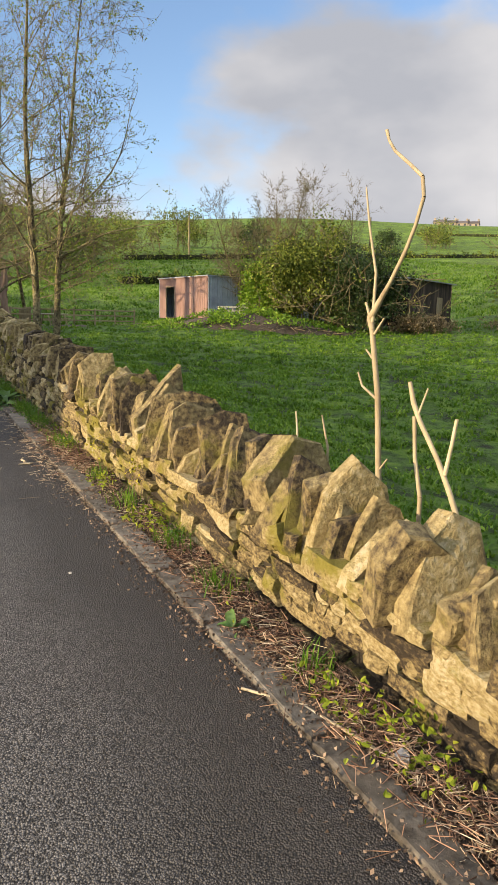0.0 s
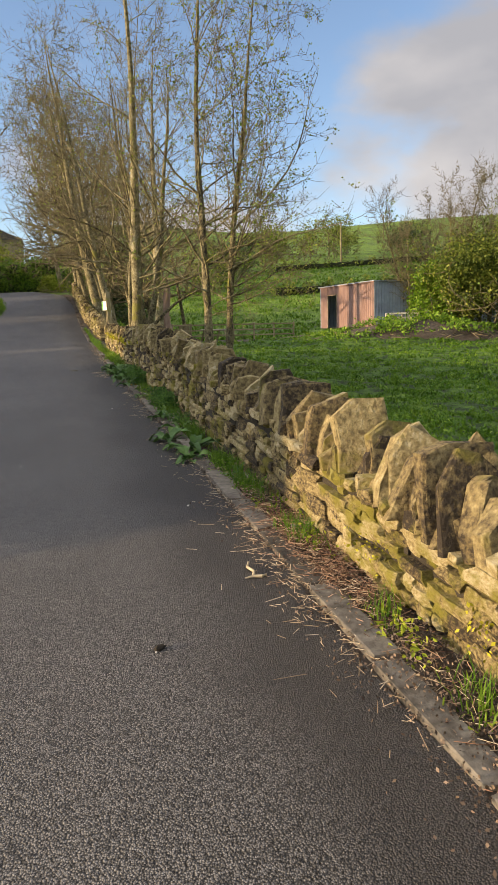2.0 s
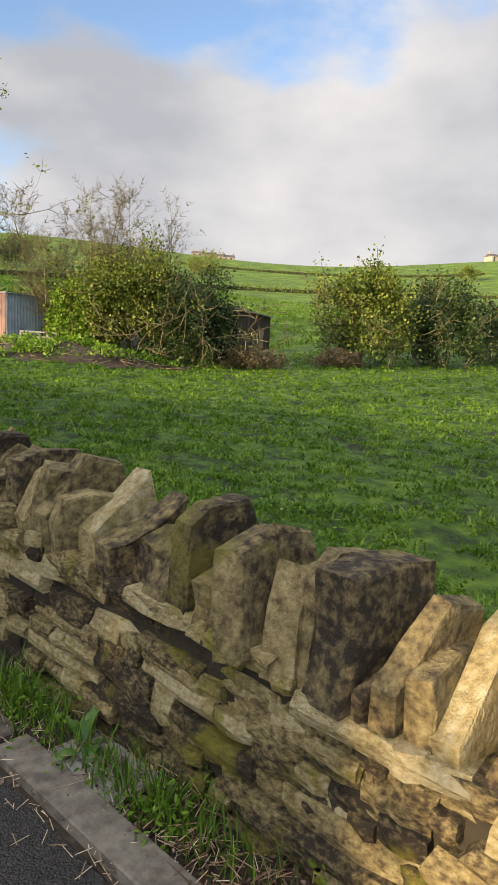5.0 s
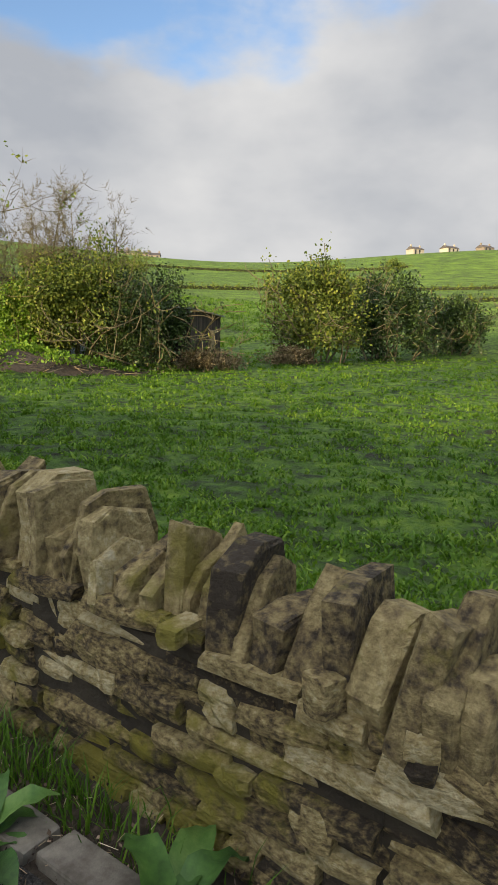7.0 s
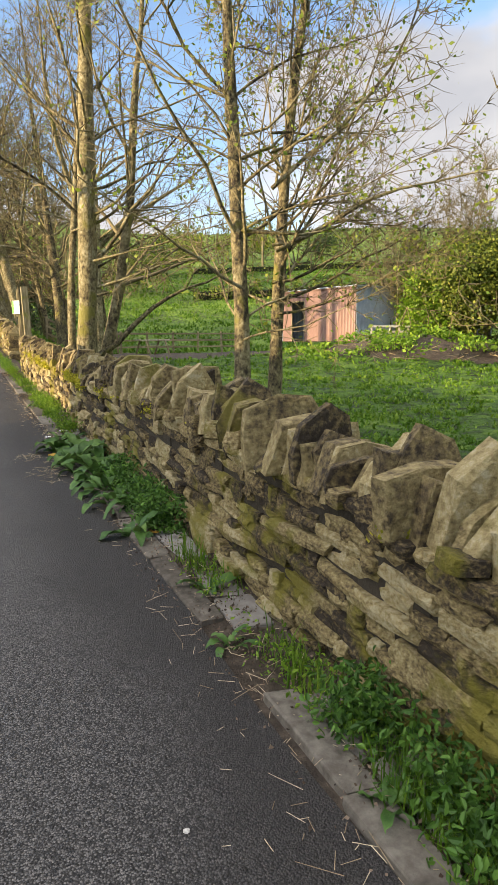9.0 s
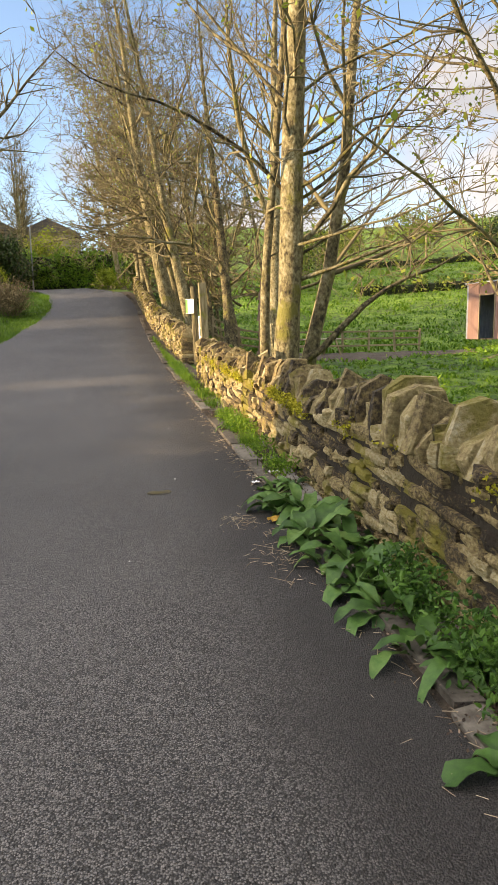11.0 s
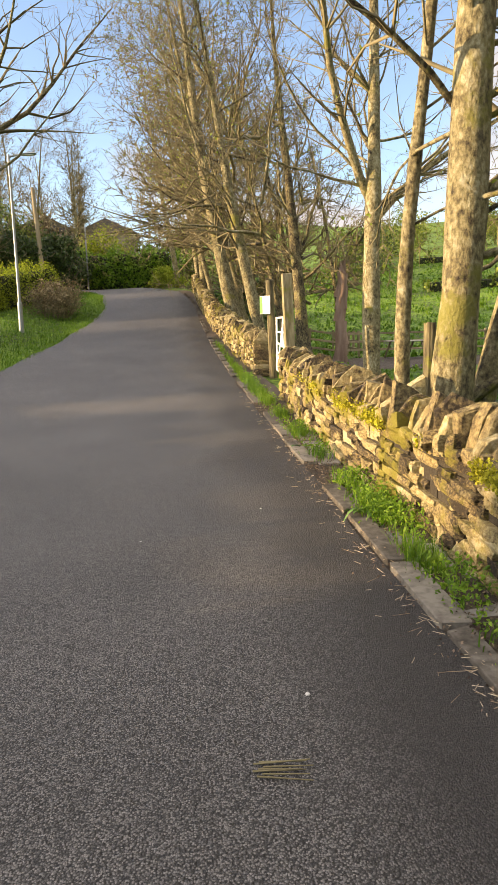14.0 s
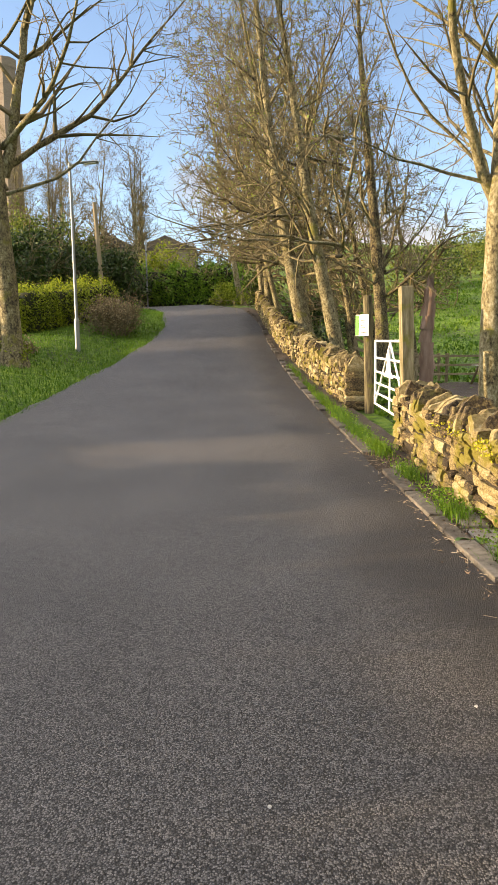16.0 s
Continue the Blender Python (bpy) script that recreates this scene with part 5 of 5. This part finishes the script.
sapling("tall bare sapling with a crooked top behind the wall",
        [[(2.16, 0.86, 0.016), (2.2, 1.29, 0.015), (2.27, 1.62, 0.014), (2.29, 1.68, 0.018), (2.15, 1.85, 0.010), (2.05, 1.99, 0.010), (1.99, 2.10, 0.009), (1.945, 2.22, 0.009), (1.96, 2.31, 0.009), (2.05, 2.38, 0.009), (2.16, 2.46, 0.008), (2.21, 2.52, 0.007), (2.23, 2.57, 0.009)],
         [(2.27, 1.66, 0.009), (2.26, 1.90, 0.007), (2.33, 2.14, 0.006), (2.37, 2.33, 0.004)],
         [(2.2, 1.27, 0.008), (2.33, 1.33, 0.006), (2.37, 1.40, 0.005)], [(2.22, 1.45, 0.007), (2.31, 1.52, 0.005)], [(2.29, 1.68, 0.008), (2.33, 1.76, 0.006)], [(2.25, 1.6, 0.007), (2.18, 1.68, 0.004)], [(2.17, 0.9, 0.006), (2.1, 0.98, 0.004)]])
sapling("cut forked sapling with peeling tips behind the wall",
        [[(1.58, 0.75, 0.014), (1.66, 0.9, 0.013), (1.75, 1.04, 0.012), (1.88, 1.2, 0.012), (1.93, 1.28, 0.013), (1.965, 1.38, 0.010)],
         [(1.70, 0.98, 0.010), (1.67, 1.12, 0.009), (1.65, 1.24, 0.008)], [(1.9, 1.22, 0.006), (1.84, 1.36, 0.004)]])
sapling("short cut shoot behind the wall", [[(1.85, 0.84, 0.011), (1.90, 1.02, 0.010), (1.92, 1.22, 0.010)]])
sapling("short cut shoot behind the wall", [[(2.62, 0.95, 0.007), (2.66, 1.05, 0.006), (2.69, 1.13, 0.004)]])
sapling("short cut shoot behind the wall", [[(2.95, 1.0, 0.007), (2.97, 1.12, 0.005)]])


# ---------------------------------------------------------------- plants at the wall foot
DOCK = material("dock leaf", [(0.3, (0.030, 0.075, 0.018)), (0.5, (0.065, 0.145, 0.030)), (0.7, (0.13, 0.22, 0.055))], scale=18, bump=0.4, bump_scale=60, depth=0.006, vary=0.3, rough=0.5, through_light=0.2)


def leaf_blade(length, wide, arch, rng):
    """A long dock leaf: a stalk, a midrib fold and wavy edges, curving over."""
    bm = bmesh.new()
    n = 7
    prev = None
    for i in range(n + 1):
        k = i / n
        w = wide * 0.5 * max(0.04, math.sin(math.pi * min(1, 0.12 + k * 0.88)) ** 0.7) if k > 0.15 else wide * 0.04
        w = w if i < n else 0.004
        a = arch * k
        r = length * k
        x, z = r * math.cos(a * 0.6), r * math.sin(0.9 - a) if r else 0
        wave = rng.uniform(-0.016, 0.016)
        trio = [bm.verts.new((x, -w, z + w * 0.35 + wave)), bm.verts.new((x, 0, z)), bm.verts.new((x, w, z + w * 0.35 - wave))]
        if prev:
            bm.faces.new((prev[0], prev[1], trio[1], trio[0]))
            bm.faces.new((prev[1], prev[2], trio[2], trio[1]))
        prev = trio
    me = bpy.data.meshes.new("leaf")
    bm.to_mesh(me)
    bm.free()
    me.materials.append(DOCK)
    me.shade_smooth()
    return me


pr = random.Random(77)
blade_shapes = [leaf_blade(pr.uniform(0.22, 0.36), pr.uniform(0.07, 0.12), pr.uniform(0.7, 1.25), pr) for _ in range(9)]


def dock(x, y, size, n):
    z = float(road_z(x, y)) - 0.01
    plant = thing("dock_plant", (x, y, z))
    tagged(plant, "broad-leaved green dock plant at the wall foot", "weed", "weeds at the wall foot")
    for i in range(round(n * 1.5)):
        ob = new("leaf", pr.choice(blade_shapes))
        ob.parent = plant
        s = size * pr.uniform(0.6, 1.35)
        ob.matrix_basis = pose(pr.uniform(-0.03, 0.03), pr.uniform(-0.03, 0.03), 0.0, pr.uniform(-15, 15), pr.uniform(-28, 22), i * 137.5 + pr.uniform(-20, 20)) @ Matrix.Diagonal((s, s, s, 1))


for x, y, s, n in ((1.78, 8.75, 0.95, 9), (1.86, 9.1, 0.9, 8), (1.72, 9.75, 0.9, 8), (1.95, 10.3, 0.8, 7), (1.85, 11.3, 0.8, 8), (2.0, 11.7, 0.7, 6),
                   (1.9, 12.4, 0.45, 6), (1.85, 13.6, 0.45, 6), (1.98, 14.2, 0.5, 6), (1.84, 15.3, 0.8, 8), (1.95, 15.9, 0.9, 9), (1.88, 16.5, 1.0, 10), (1.92, 17.1, 1.1, 11), (1.80, 17.6, 1.1, 10), (1.98, 17.9, 1.0, 9), (1.9, 18.3, 0.8, 8), (2.0, 18.9, 0.7, 7), (1.86, 16.1, 0.8, 8), (1.82, 16.8, 1.0, 9), (2.0, 17.4, 0.9, 9), (1.75, 17.2, 0.8, 7), (1.72, 18.3, 0.95, 11), (1.84, 18.75, 0.9, 10), (1.9, 18.05, 0.95, 9), (1.95, 21.6, 0.6, 7), (1.95, 7.0, 0.4, 6), (1.9, 2.2, 0.4, 5), (2.02, 3.4, 0.45, 6), (2.05, 8.0, 0.5, 6), (1.95, 24.0, 0.4, 5)):
    dock(x, y, s, n)

wr = np.random.default_rng(55)
LEAF_NETTLE = material("nettle leaf", [(0.1, (0.025, 0.07, 0.012)), (0.5, (0.055, 0.14, 0.02)), (0.9, (0.12, 0.24, 0.04))], bump=0, vary=0.8, per="island", through_light=0.3, rough=0.5)


def sprinkle(y0, y1, n, x0=1.93, x1=2.16, power=1.0):
    y = wr.uniform(y0, y1, n)
    x = x0 + (x1 - x0) * wr.random(n) ** power
    return x, y


# nettle and cleaver clumps: many small leaves low to the ground
for label, y0, y1, n, tall, size, mt in (("nettle and cleaver growth at the wall foot", 10.7, 11.8, 800, 0.14, 0.05, LEAF_NETTLE), ("nettle and cleaver growth at the wall foot", 15.0, 16.8, 3200, 0.26, 0.055, LEAF_NETTLE),
                                         ("nettle and cleaver growth at the wall foot", 11.7, 12.9, 3200, 0.24, 0.055, LEAF_NETTLE), ("low green weeds at the wall foot", 7.4, 8.6, 900, 0.10, 0.04, LEAF_FRESH), ("low green weeds at the wall foot", 12.2, 14.8, 900, 0.10, 0.04, LEAF_FRESH), ("low green weeds at the wall foot", 19.2, 22.5, 3200, 0.18, 0.045, LEAF_FRESH),
                                         ("low yellow-green weeds at the wall foot", 0.5, 7.0, 1500, 0.11, 0.05, LEAF_PRIVET), ("low green weeds near the gate", 23.0, 31.0, 2200, 0.10, 0.045, LEAF_FRESH)):
    x, y = sprinkle(y0, y1, n)
    clump = np.sin(y * 5.3 + 1) + np.sin(y * 2.1 + x * 9) + wr.normal(size=n) * 0.5
    keep = clump > (0.1 if "yellow" not in label else 0.75)
    x, y = x[keep], y[keep]
    z = road_z(x, y) + tall * wr.random(len(x)) ** 1.3
    ob = leaves("weeds", np.repeat(np.stack([x + wr.normal(size=len(x)) * 0.05, y, z], 1), 2, axis=0) + wr.normal(size=(len(x) * 2, 3)) * 0.012, size * 0.62, mt, wr, droop=0.2, fine=True)
    tagged(ob, label, "weeds", kind="stuff")

x, y = [], []
for yc, n, spread in ((1.7, 60, 0.08), (2.6, 70, 0.08), (3.3, 90, 0.08), (4.2, 90, 0.09), (5.0, 60, 0.07), (6.3, 220, 0.15), (7.6, 400, 0.3), (8.5, 300, 0.2), (10.0, 600, 0.4), (12.1, 900, 0.4), (13.2, 150, 0.2), (14.6, 160, 0.2), (19.6, 160, 0.12), (20.7, 420, 0.16), (21.7, 620, 0.2), (22.5, 160, 0.1), (23.5, 150, 0.10), (24.6, 260, 0.12), (26.0, 260, 0.14), (27.3, 420, 0.2), (28.6, 900, 0.4), (30.0, 900, 0.4), (32, 700, 0.5), (34, 300, 0.6), (37, 300, 1.0)):
    y.append(yc + wr.normal(size=n) * spread)
    x.append(2.02 + wr.normal(size=n) * 0.055 + (0.02 if yc < 20 else -0.02))
x, y = np.concatenate(x), np.concatenate(y)
tagged(blades("grass_tufts", x, y, road_z(x, y) - 0.01, 0.13, 0.0035, BLADE, wr, lean=0.9), "green grass tufts along the kerb", "grass", kind="stuff")

# straw, dead stalks and leaf litter
STRAW = material("straw", [(0.1, (0.22, 0.16, 0.10)), (0.5, (0.40, 0.31, 0.20)), (0.9, (0.60, 0.50, 0.36))], bump=0, vary=0.9, per="island")
WITHERED = material("withered stem", [(0.1, (0.07, 0.035, 0.022)), (0.5, (0.20, 0.11, 0.07)), (0.9, (0.42, 0.27, 0.18))], bump=0, vary=0.9, per="island")
LITTER = material("leaf litter", [(0.1, (0.035, 0.024, 0.018)), (0.5, (0.10, 0.068, 0.046)), (0.9, (0.24, 0.175, 0.125))], bump=0, vary=0.9, per="island")
stalks = []
for yc, spread, n, xm, xs in ((0.8, 1.0, 900, 2.02, 0.10), (3.0, 1.2, 520, 2.04, 0.08), (5.6, 0.7, 700, 1.88, 0.15), (7.0, 0.7, 420, 1.9, 0.13), (8.8, 1.3, 420, 1.86, 0.15), (13.0, 2.0, 420, 1.84, 0.14), (16.0, 1.5, 50, 1.76, 0.1), (18.13, 0.12, 50, 1.42, 0.07), (17.37, 0.2, 80, 1.55, 0.09), (19.5, 1.0, 130, 1.78, 0.09), (22, 2.0, 160, 1.75, 0.08), (25.5, 2.0, 120, 1.78, 0.08)):
    for _ in range(n):
        y0, x0 = yc + wr.normal() * spread, xm + wr.normal() * xs
        a = wr.uniform(0, 6.28)
        l = wr.uniform(0.015, 0.075) * (2.2 if wr.random() < 0.12 else 1.0)
        x1, y1 = x0 + math.cos(a) * l, y0 + math.sin(a) * l
        if max(x0, x1) < 2.17:
            h = wr.uniform(0.006, 0.02) + (0.03 * wr.random() if x0 > 1.95 else 0)
            stalks.append((x0, y0, float(road_z(x0, y0)) + h, 0.0017, x1, y1, float(road_z(x1, y1)) + h + wr.uniform(-0.004, 0.015), 0.0012))
tagged(tubes("dead_stalks", stalks, 4, STRAW), "scattered pale straw and dead stalks along the kerb", "litter", kind="stuff")
brown = []
for _ in range(4200):
    y0, x0 = wr.choice((0.9, 1.6, 3.0, 5.8, 6.6)) + wr.normal() * 0.6, min(2.15, 2.03 + wr.normal() * 0.10)
    a, l = wr.uniform(0, 6.28), wr.uniform(0.02, 0.12)
    x1, y1 = min(2.16, x0 + math.cos(a) * l), y0 + math.sin(a) * l
    h = 0.006 + 0.05 * wr.random() ** 2
    brown.append((x0, y0, float(road_z(x0, y0)) + h, 0.0024, x1, y1, float(road_z(x1, y1)) + h + wr.uniform(-0.006, 0.02), 0.0015))
tagged(tubes("withered_stems", brown, 3, WITHERED), "reddish brown withered stems heaped on the verge", "litter", kind="stuff")
n = 30000
y = np.concatenate([wr.normal(size=n // 2) * 2.2 + 2.5, wr.uniform(-2, 30, n // 2)])
x = np.clip(1.97 + wr.normal(size=len(y)) * 0.13, 1.4, 2.16)
ob = leaves("leaf_litter", np.stack([x, y, road_z(x, y) + 0.012 + wr.random(len(y)) * 0.012], 1), 0.017, LITTER, wr, droop=0)
tagged(ob, "brown leaf litter and chaff on the verge", "litter", kind="stuff")
PEBBLE = material("pebble", [(0.2, (0.35, 0.33, 0.30)), (0.8, (0.62, 0.60, 0.56))], scale=40, bump=0.3, vary=0.4)
for x, y, s in ((1.37, 3.2, 0.016), (0.1, 9.3, 0.016), (1.46, 7.25, 0.016), (1.29, 12.6, 0.018), (1.06, 19.5, 0.016), (0.6, 17.6, 0.012), (0.3, 21.5, 0.012), (1.2, 22.0, 0.012), (0.7, 13.5, 0.01), (0.9, 5.1, 0.01), (1.1, 10.6, 0.012), (0.75, 2.5, 0.01)):
    bm = bmesh.new()
    bmesh.ops.create_icosphere(bm, subdivisions=2, radius=s * 0.65)
    for v in bm.verts:
        v.co *= pr.uniform(0.8, 1.15)
        v.co.z *= 0.6
    ob = part("pebble", bm, PEBBLE)
    ob.matrix_world = pose(x, y, float(road_z(x, y)) + s * 0.3, 0, 0, pr.uniform(0, 360))
    tagged(ob, "small pale stone lying on the asphalt", "stone", "loose stones")
rag = tubes("dead_root", [(0, 0, 0.01, 0.009, 0.022, 0.06, 0.012, 0.008), (0.022, 0.06, 0.012, 0.008, 0.0, 0.13, 0.014, 0.0085), (0.0, 0.13, 0.014, 0.0085, 0.03, 0.21, 0.014, 0.005), (0, 0, 0.008, 0.009, 0.05, -0.012, 0.008, 0.010), (0.05, -0.012, 0.008, 0.010, 0.085, 0.012, 0.006, 0.004), (0, 0, 0.008, 0.008, -0.05, -0.01, 0.006, 0.004)], 6, PALE_BARK)
rag.matrix_world = pose(1.56, 5.74, float(road_z(1.56, 5.74)), 2.9, 0, 0)
tagged(rag, "pale crooked dead root on the road edge", "root", kind="stuff")
bent = tubes("fallen_stick", [(0, 0, 0.012, 0.006, 0.16, -0.22, 0.02, 0.007), (0.16, -0.22, 0.02, 0.007, 0.24, -0.52, 0.03, 0.006), (0.24, -0.52, 0.03, 0.006, 0.30, -0.72, 0.02, 0.004)], 6, PALE_BARK)
bent.matrix_world = pose(1.72, 1.75, float(road_z(1.72, 1.75)), 2.9, 0, 0)
tagged(bent, "long pale dead stalk lying across the kerb", "stick")

PAPER = material("crumpled wrapper", [(0.3, (0.55, 0.55, 0.56)), (0.7, (0.80, 0.80, 0.80))], scale=30, bump=0.5, rough=0.4, vary=0.1)
DRY_LEAF = material("withered yellow leaf", [(0.3, (0.20, 0.10, 0.02)), (0.5, (0.42, 0.24, 0.04)), (0.7, (0.55, 0.36, 0.08))], scale=40, bump=0.4, vary=0.2)
FLINT = material("rough grey stone", [(0.35, (0.08, 0.08, 0.08)), (0.65, (0.34, 0.34, 0.35))], scale=40, bump=0.8, depth=0.01)


def crumpled(name, label, category, x, y, size, mat, turn, seed):
    """A folded scrap or a broken lump: a small uneven sheet with thickness, or a faceted stone."""
    rng = random.Random(seed)
    bm = bmesh.new()
    if category == "stone":
        bmesh.ops.create_icosphere(bm, subdivisions=2, radius=0.5)
        for v in bm.verts:
            v.co *= rng.uniform(0.78, 1.12)
    else:
        bmesh.ops.create_grid(bm, x_segments=5, y_segments=4, size=0.5)
        for v in bm.verts:
            v.co.z = 0.25 + rng.uniform(-0.22, 0.22)
            v.co.x += rng.uniform(-0.06, 0.06)
        bmesh.ops.solidify(bm, geom=bm.faces[:], thickness=0.03)
    bmesh.ops.scale(bm, vec=size, verts=bm.verts[:])
    ob = part(name, bm, mat)
    ob.matrix_world = pose(x, y, float(road_z(x, y)) + 0.012, 0, 0, turn)
    tagged(ob, label, category)


crumpled("food_wrapper", "crumpled white wrapper dropped on the kerb", "wrapper", 1.73, 19.1, (0.07, 0.05, 0.03), PAPER, 30, 1)
crumpled("food_wrapper", "flattened white wrapper among the weeds", "wrapper", 1.97, 19.38, (0.11, 0.06, 0.05), PAPER, -25, 2)
crumpled("dead_leaf", "curled yellow-brown dead dock leaf on the tarmac", "leaf", 1.69, 18.06, (0.17, 0.08, 0.06), DRY_LEAF, 20, 3)
crumpled("dead_leaf", "curled yellow-brown dead dock leaf on the verge", "leaf", 1.92, 15.25, (0.12, 0.06, 0.05), DRY_LEAF, -10, 4)
crumpled("stone_lump", "broken grey stone lying on the verge", "stone", 2.06, 6.38, (0.10, 0.09, 0.08), FLINT, 15, 5)
crumpled("stone_lump", "broken grey stone lying on the verge", "stone", 2.03, 1.12, (0.07, 0.06, 0.06), FLINT, 65, 6)
crumpled("stone_lump", "small dark clod lying on the tarmac", "stone", 0.92, 5.12, (0.07, 0.04, 0.03), DARK_RUBBLE, 20, 7)
twig_bits = [(0.02 * math.sin(i * 2.1) - 0.09, 0.012 * (i - 3), 0.010, 0.004, 0.10 - 0.012 * (i % 4), 0.016 * (i - 3) + 0.01 * (i % 3), 0.014 + 0.004 * (i % 2), 0.002) for i in range(7)]
for x, y, turn in ((0.89, 19.07, -12),):
    ob = tubes("twig_scrap", twig_bits, 5, TWIG)
    ob.matrix_world = pose(x, y, float(road_z(x, y)), 2.9, 0, turn)
    tagged(ob, "dark scrap of broken twigs on the tarmac", "twigs", kind="stuff")

# moss cushions on the ledge below the copings
MOSS = material("bright moss", [(0.1, (0.14, 0.14, 0.01)), (0.5, (0.32, 0.30, 0.02)), (0.9, (0.50, 0.46, 0.05))], bump=0, vary=0.8, per="island", through_light=0.2)
my = np.concatenate([wr.normal(size=14000) * 1.2 + 20.6, wr.normal(size=6000) * 0.9 + 23.4, wr.normal(size=500) * 0.12 + 12.3, wr.normal(size=500) * 0.15 + 13.0, wr.normal(size=500) * 0.25 + 15.8, wr.normal(size=700) * 0.35 + 4.9])
mx = np.array([wall_x(v) for v in my]) + wr.uniform(-0.055, 0.08, len(my))
bed = np.interp(my, [r[0] for r in BED], [r[1] for r in BED])
mz = road_z(WALL_X, my) + np.where(my < 7, 0.08 + 0.2 * wr.random(len(my)), bed - 0.005 + np.abs(wr.normal(size=len(my))) * 0.03 * np.sign(wr.normal(size=len(my)) - 0.2))
keep = np.sin(my * 6) + np.sin(my * 2.3) > 0.0
tagged(leaves("moss", np.stack([mx, my, mz], 1)[keep], 0.024, MOSS, wr, droop=-0.3), "bright yellow-green moss cushions on the wall", "moss", kind="stuff")

# ---------------------------------------------------------------- trodden paddock
paddock = sheet("paddock_ground", np.linspace(5.0, 16.0, 40), np.linspace(36.5, 45.5, 30), lambda x, y: rough_ground(x, y) + 0.03 * np.minimum(1, np.minimum(np.minimum(x - 5, 16 - x), np.minimum(y - 36.5, 45.5 - y)) + 0.2) - 0.012, SOIL)
tagged(paddock, "dark trodden soil of a small fenced paddock", "soil", kind="structure")

# ---------------------------------------------------------------- field grass
gr = np.random.default_rng(66)
tufts, per = 22000, 7
r = np.exp(gr.uniform(math.log(2.5), math.log(58), tufts))
a = gr.uniform(radians(-4), radians(96), tufts)
tx, ty = 1.2 + r * np.sin(a), gr.uniform(0, 17, tufts) + r * np.cos(a)
size = gr.uniform(0.6, 1.5, tufts)
patch = np.sin(3.1 * tx + 2 * np.sin(1.7 * ty)) + np.sin(2.7 * ty + 1.6 * np.sin(2.3 * tx)) + gr.normal(size=tufts) * 0.5
tx, ty, r, size = tx[patch > -0.75], ty[patch > -0.75], r[patch > -0.75], size[patch > -0.75]
tufts = len(tx)
x = np.repeat(tx, per) + gr.normal(size=tufts * per) * 0.045 * np.repeat(size * (1 + 0.05 * r), per)
y = np.repeat(ty, per) + gr.normal(size=tufts * per) * 0.045 * np.repeat(size * (1 + 0.05 * r), per)
r, size = np.repeat(r, per), np.repeat(size, per)
keep = (x > 2.75) & (y < 46) & ~((x > 5.2) & (x < 15.8) & (y > 36.7) & (y < 45.3)) & ~((np.abs(x - 20) < 5) & (np.abs(y - 33.5 + (x - 19.5) * 0.35) < 1.2))
size = size[keep]
x, y, r = x[keep], y[keep], r[keep]
grass = blades("grass", x, y, rough_ground(x, y) - 0.01, (0.055 + 0.0016 * r) * size, 0.008 + 0.0010 * r, BLADE, gr, lean=1.4)
pick = gr.random(len(x)) < 0.62
sp = np.stack([x, y, rough_ground(x, y)], 1)[pick] + np.abs(gr.normal(size=(int(pick.sum()), 1))) * np.array([[0, 0, 0.035]])
tagged(leaves("pasture_leaves", sp, 0.035 + 0.0018 * r[pick][:, None], BLADE, gr, droop=-0.6), "low leafy clumps in the pasture", "grass", kind="stuff")
tagged(grass, "short tufted green pasture grass", "grass", kind="stuff")
tufts, per = 5200, 9
tx, ty = gr.uniform(4, 95, tufts), gr.uniform(46, 125, tufts)
x, y = np.repeat(tx, per) + gr.normal(size=tufts * per) * 0.4, np.repeat(ty, per) + gr.normal(size=tufts * per) * 0.4
tagged(blades("hill_grass", x, y, ground_z(x, y) - 0.02, 0.28, 0.07, BLADE, gr, lean=1.4), "coarse pasture tufts on the rising hillside", "grass", kind="stuff")
n = 9000
x, y = gr.uniform(3.0, 26, n), gr.uniform(2, 32, n)
keep = np.sin(x * 0.9 + 2) * np.sin(y * 0.7) + gr.normal(size=n) * 0.6 > 0.7
x, y = x[keep], y[keep]
sp = np.repeat(np.stack([x, y, rough_ground(x, y) + 0.05], 1), 4, axis=0) + gr.normal(size=(len(x) * 4, 3)) * np.array([0.06, 0.06, 0.03])
tagged(leaves("field_weeds", sp, 0.06, LEAF_FRESH, gr, droop=-0.4, fine=True), "broad-leaved weeds scattered through the pasture", "weeds", kind="stuff")
n = 46000
y = gr.uniform(20, 66, n)
x = LEFT_X + bend(y) - gr.random(n) ** 1.3 * 5.5 + 0.12 + np.clip(y - 36, 0, 14) * 0.08
tagged(blades("verge_grass", x, y, ground_z(x, y), 0.11, 0.010, BLADE, gr, lean=1.2), "green grass on the lane verge", "grass", kind="stuff")
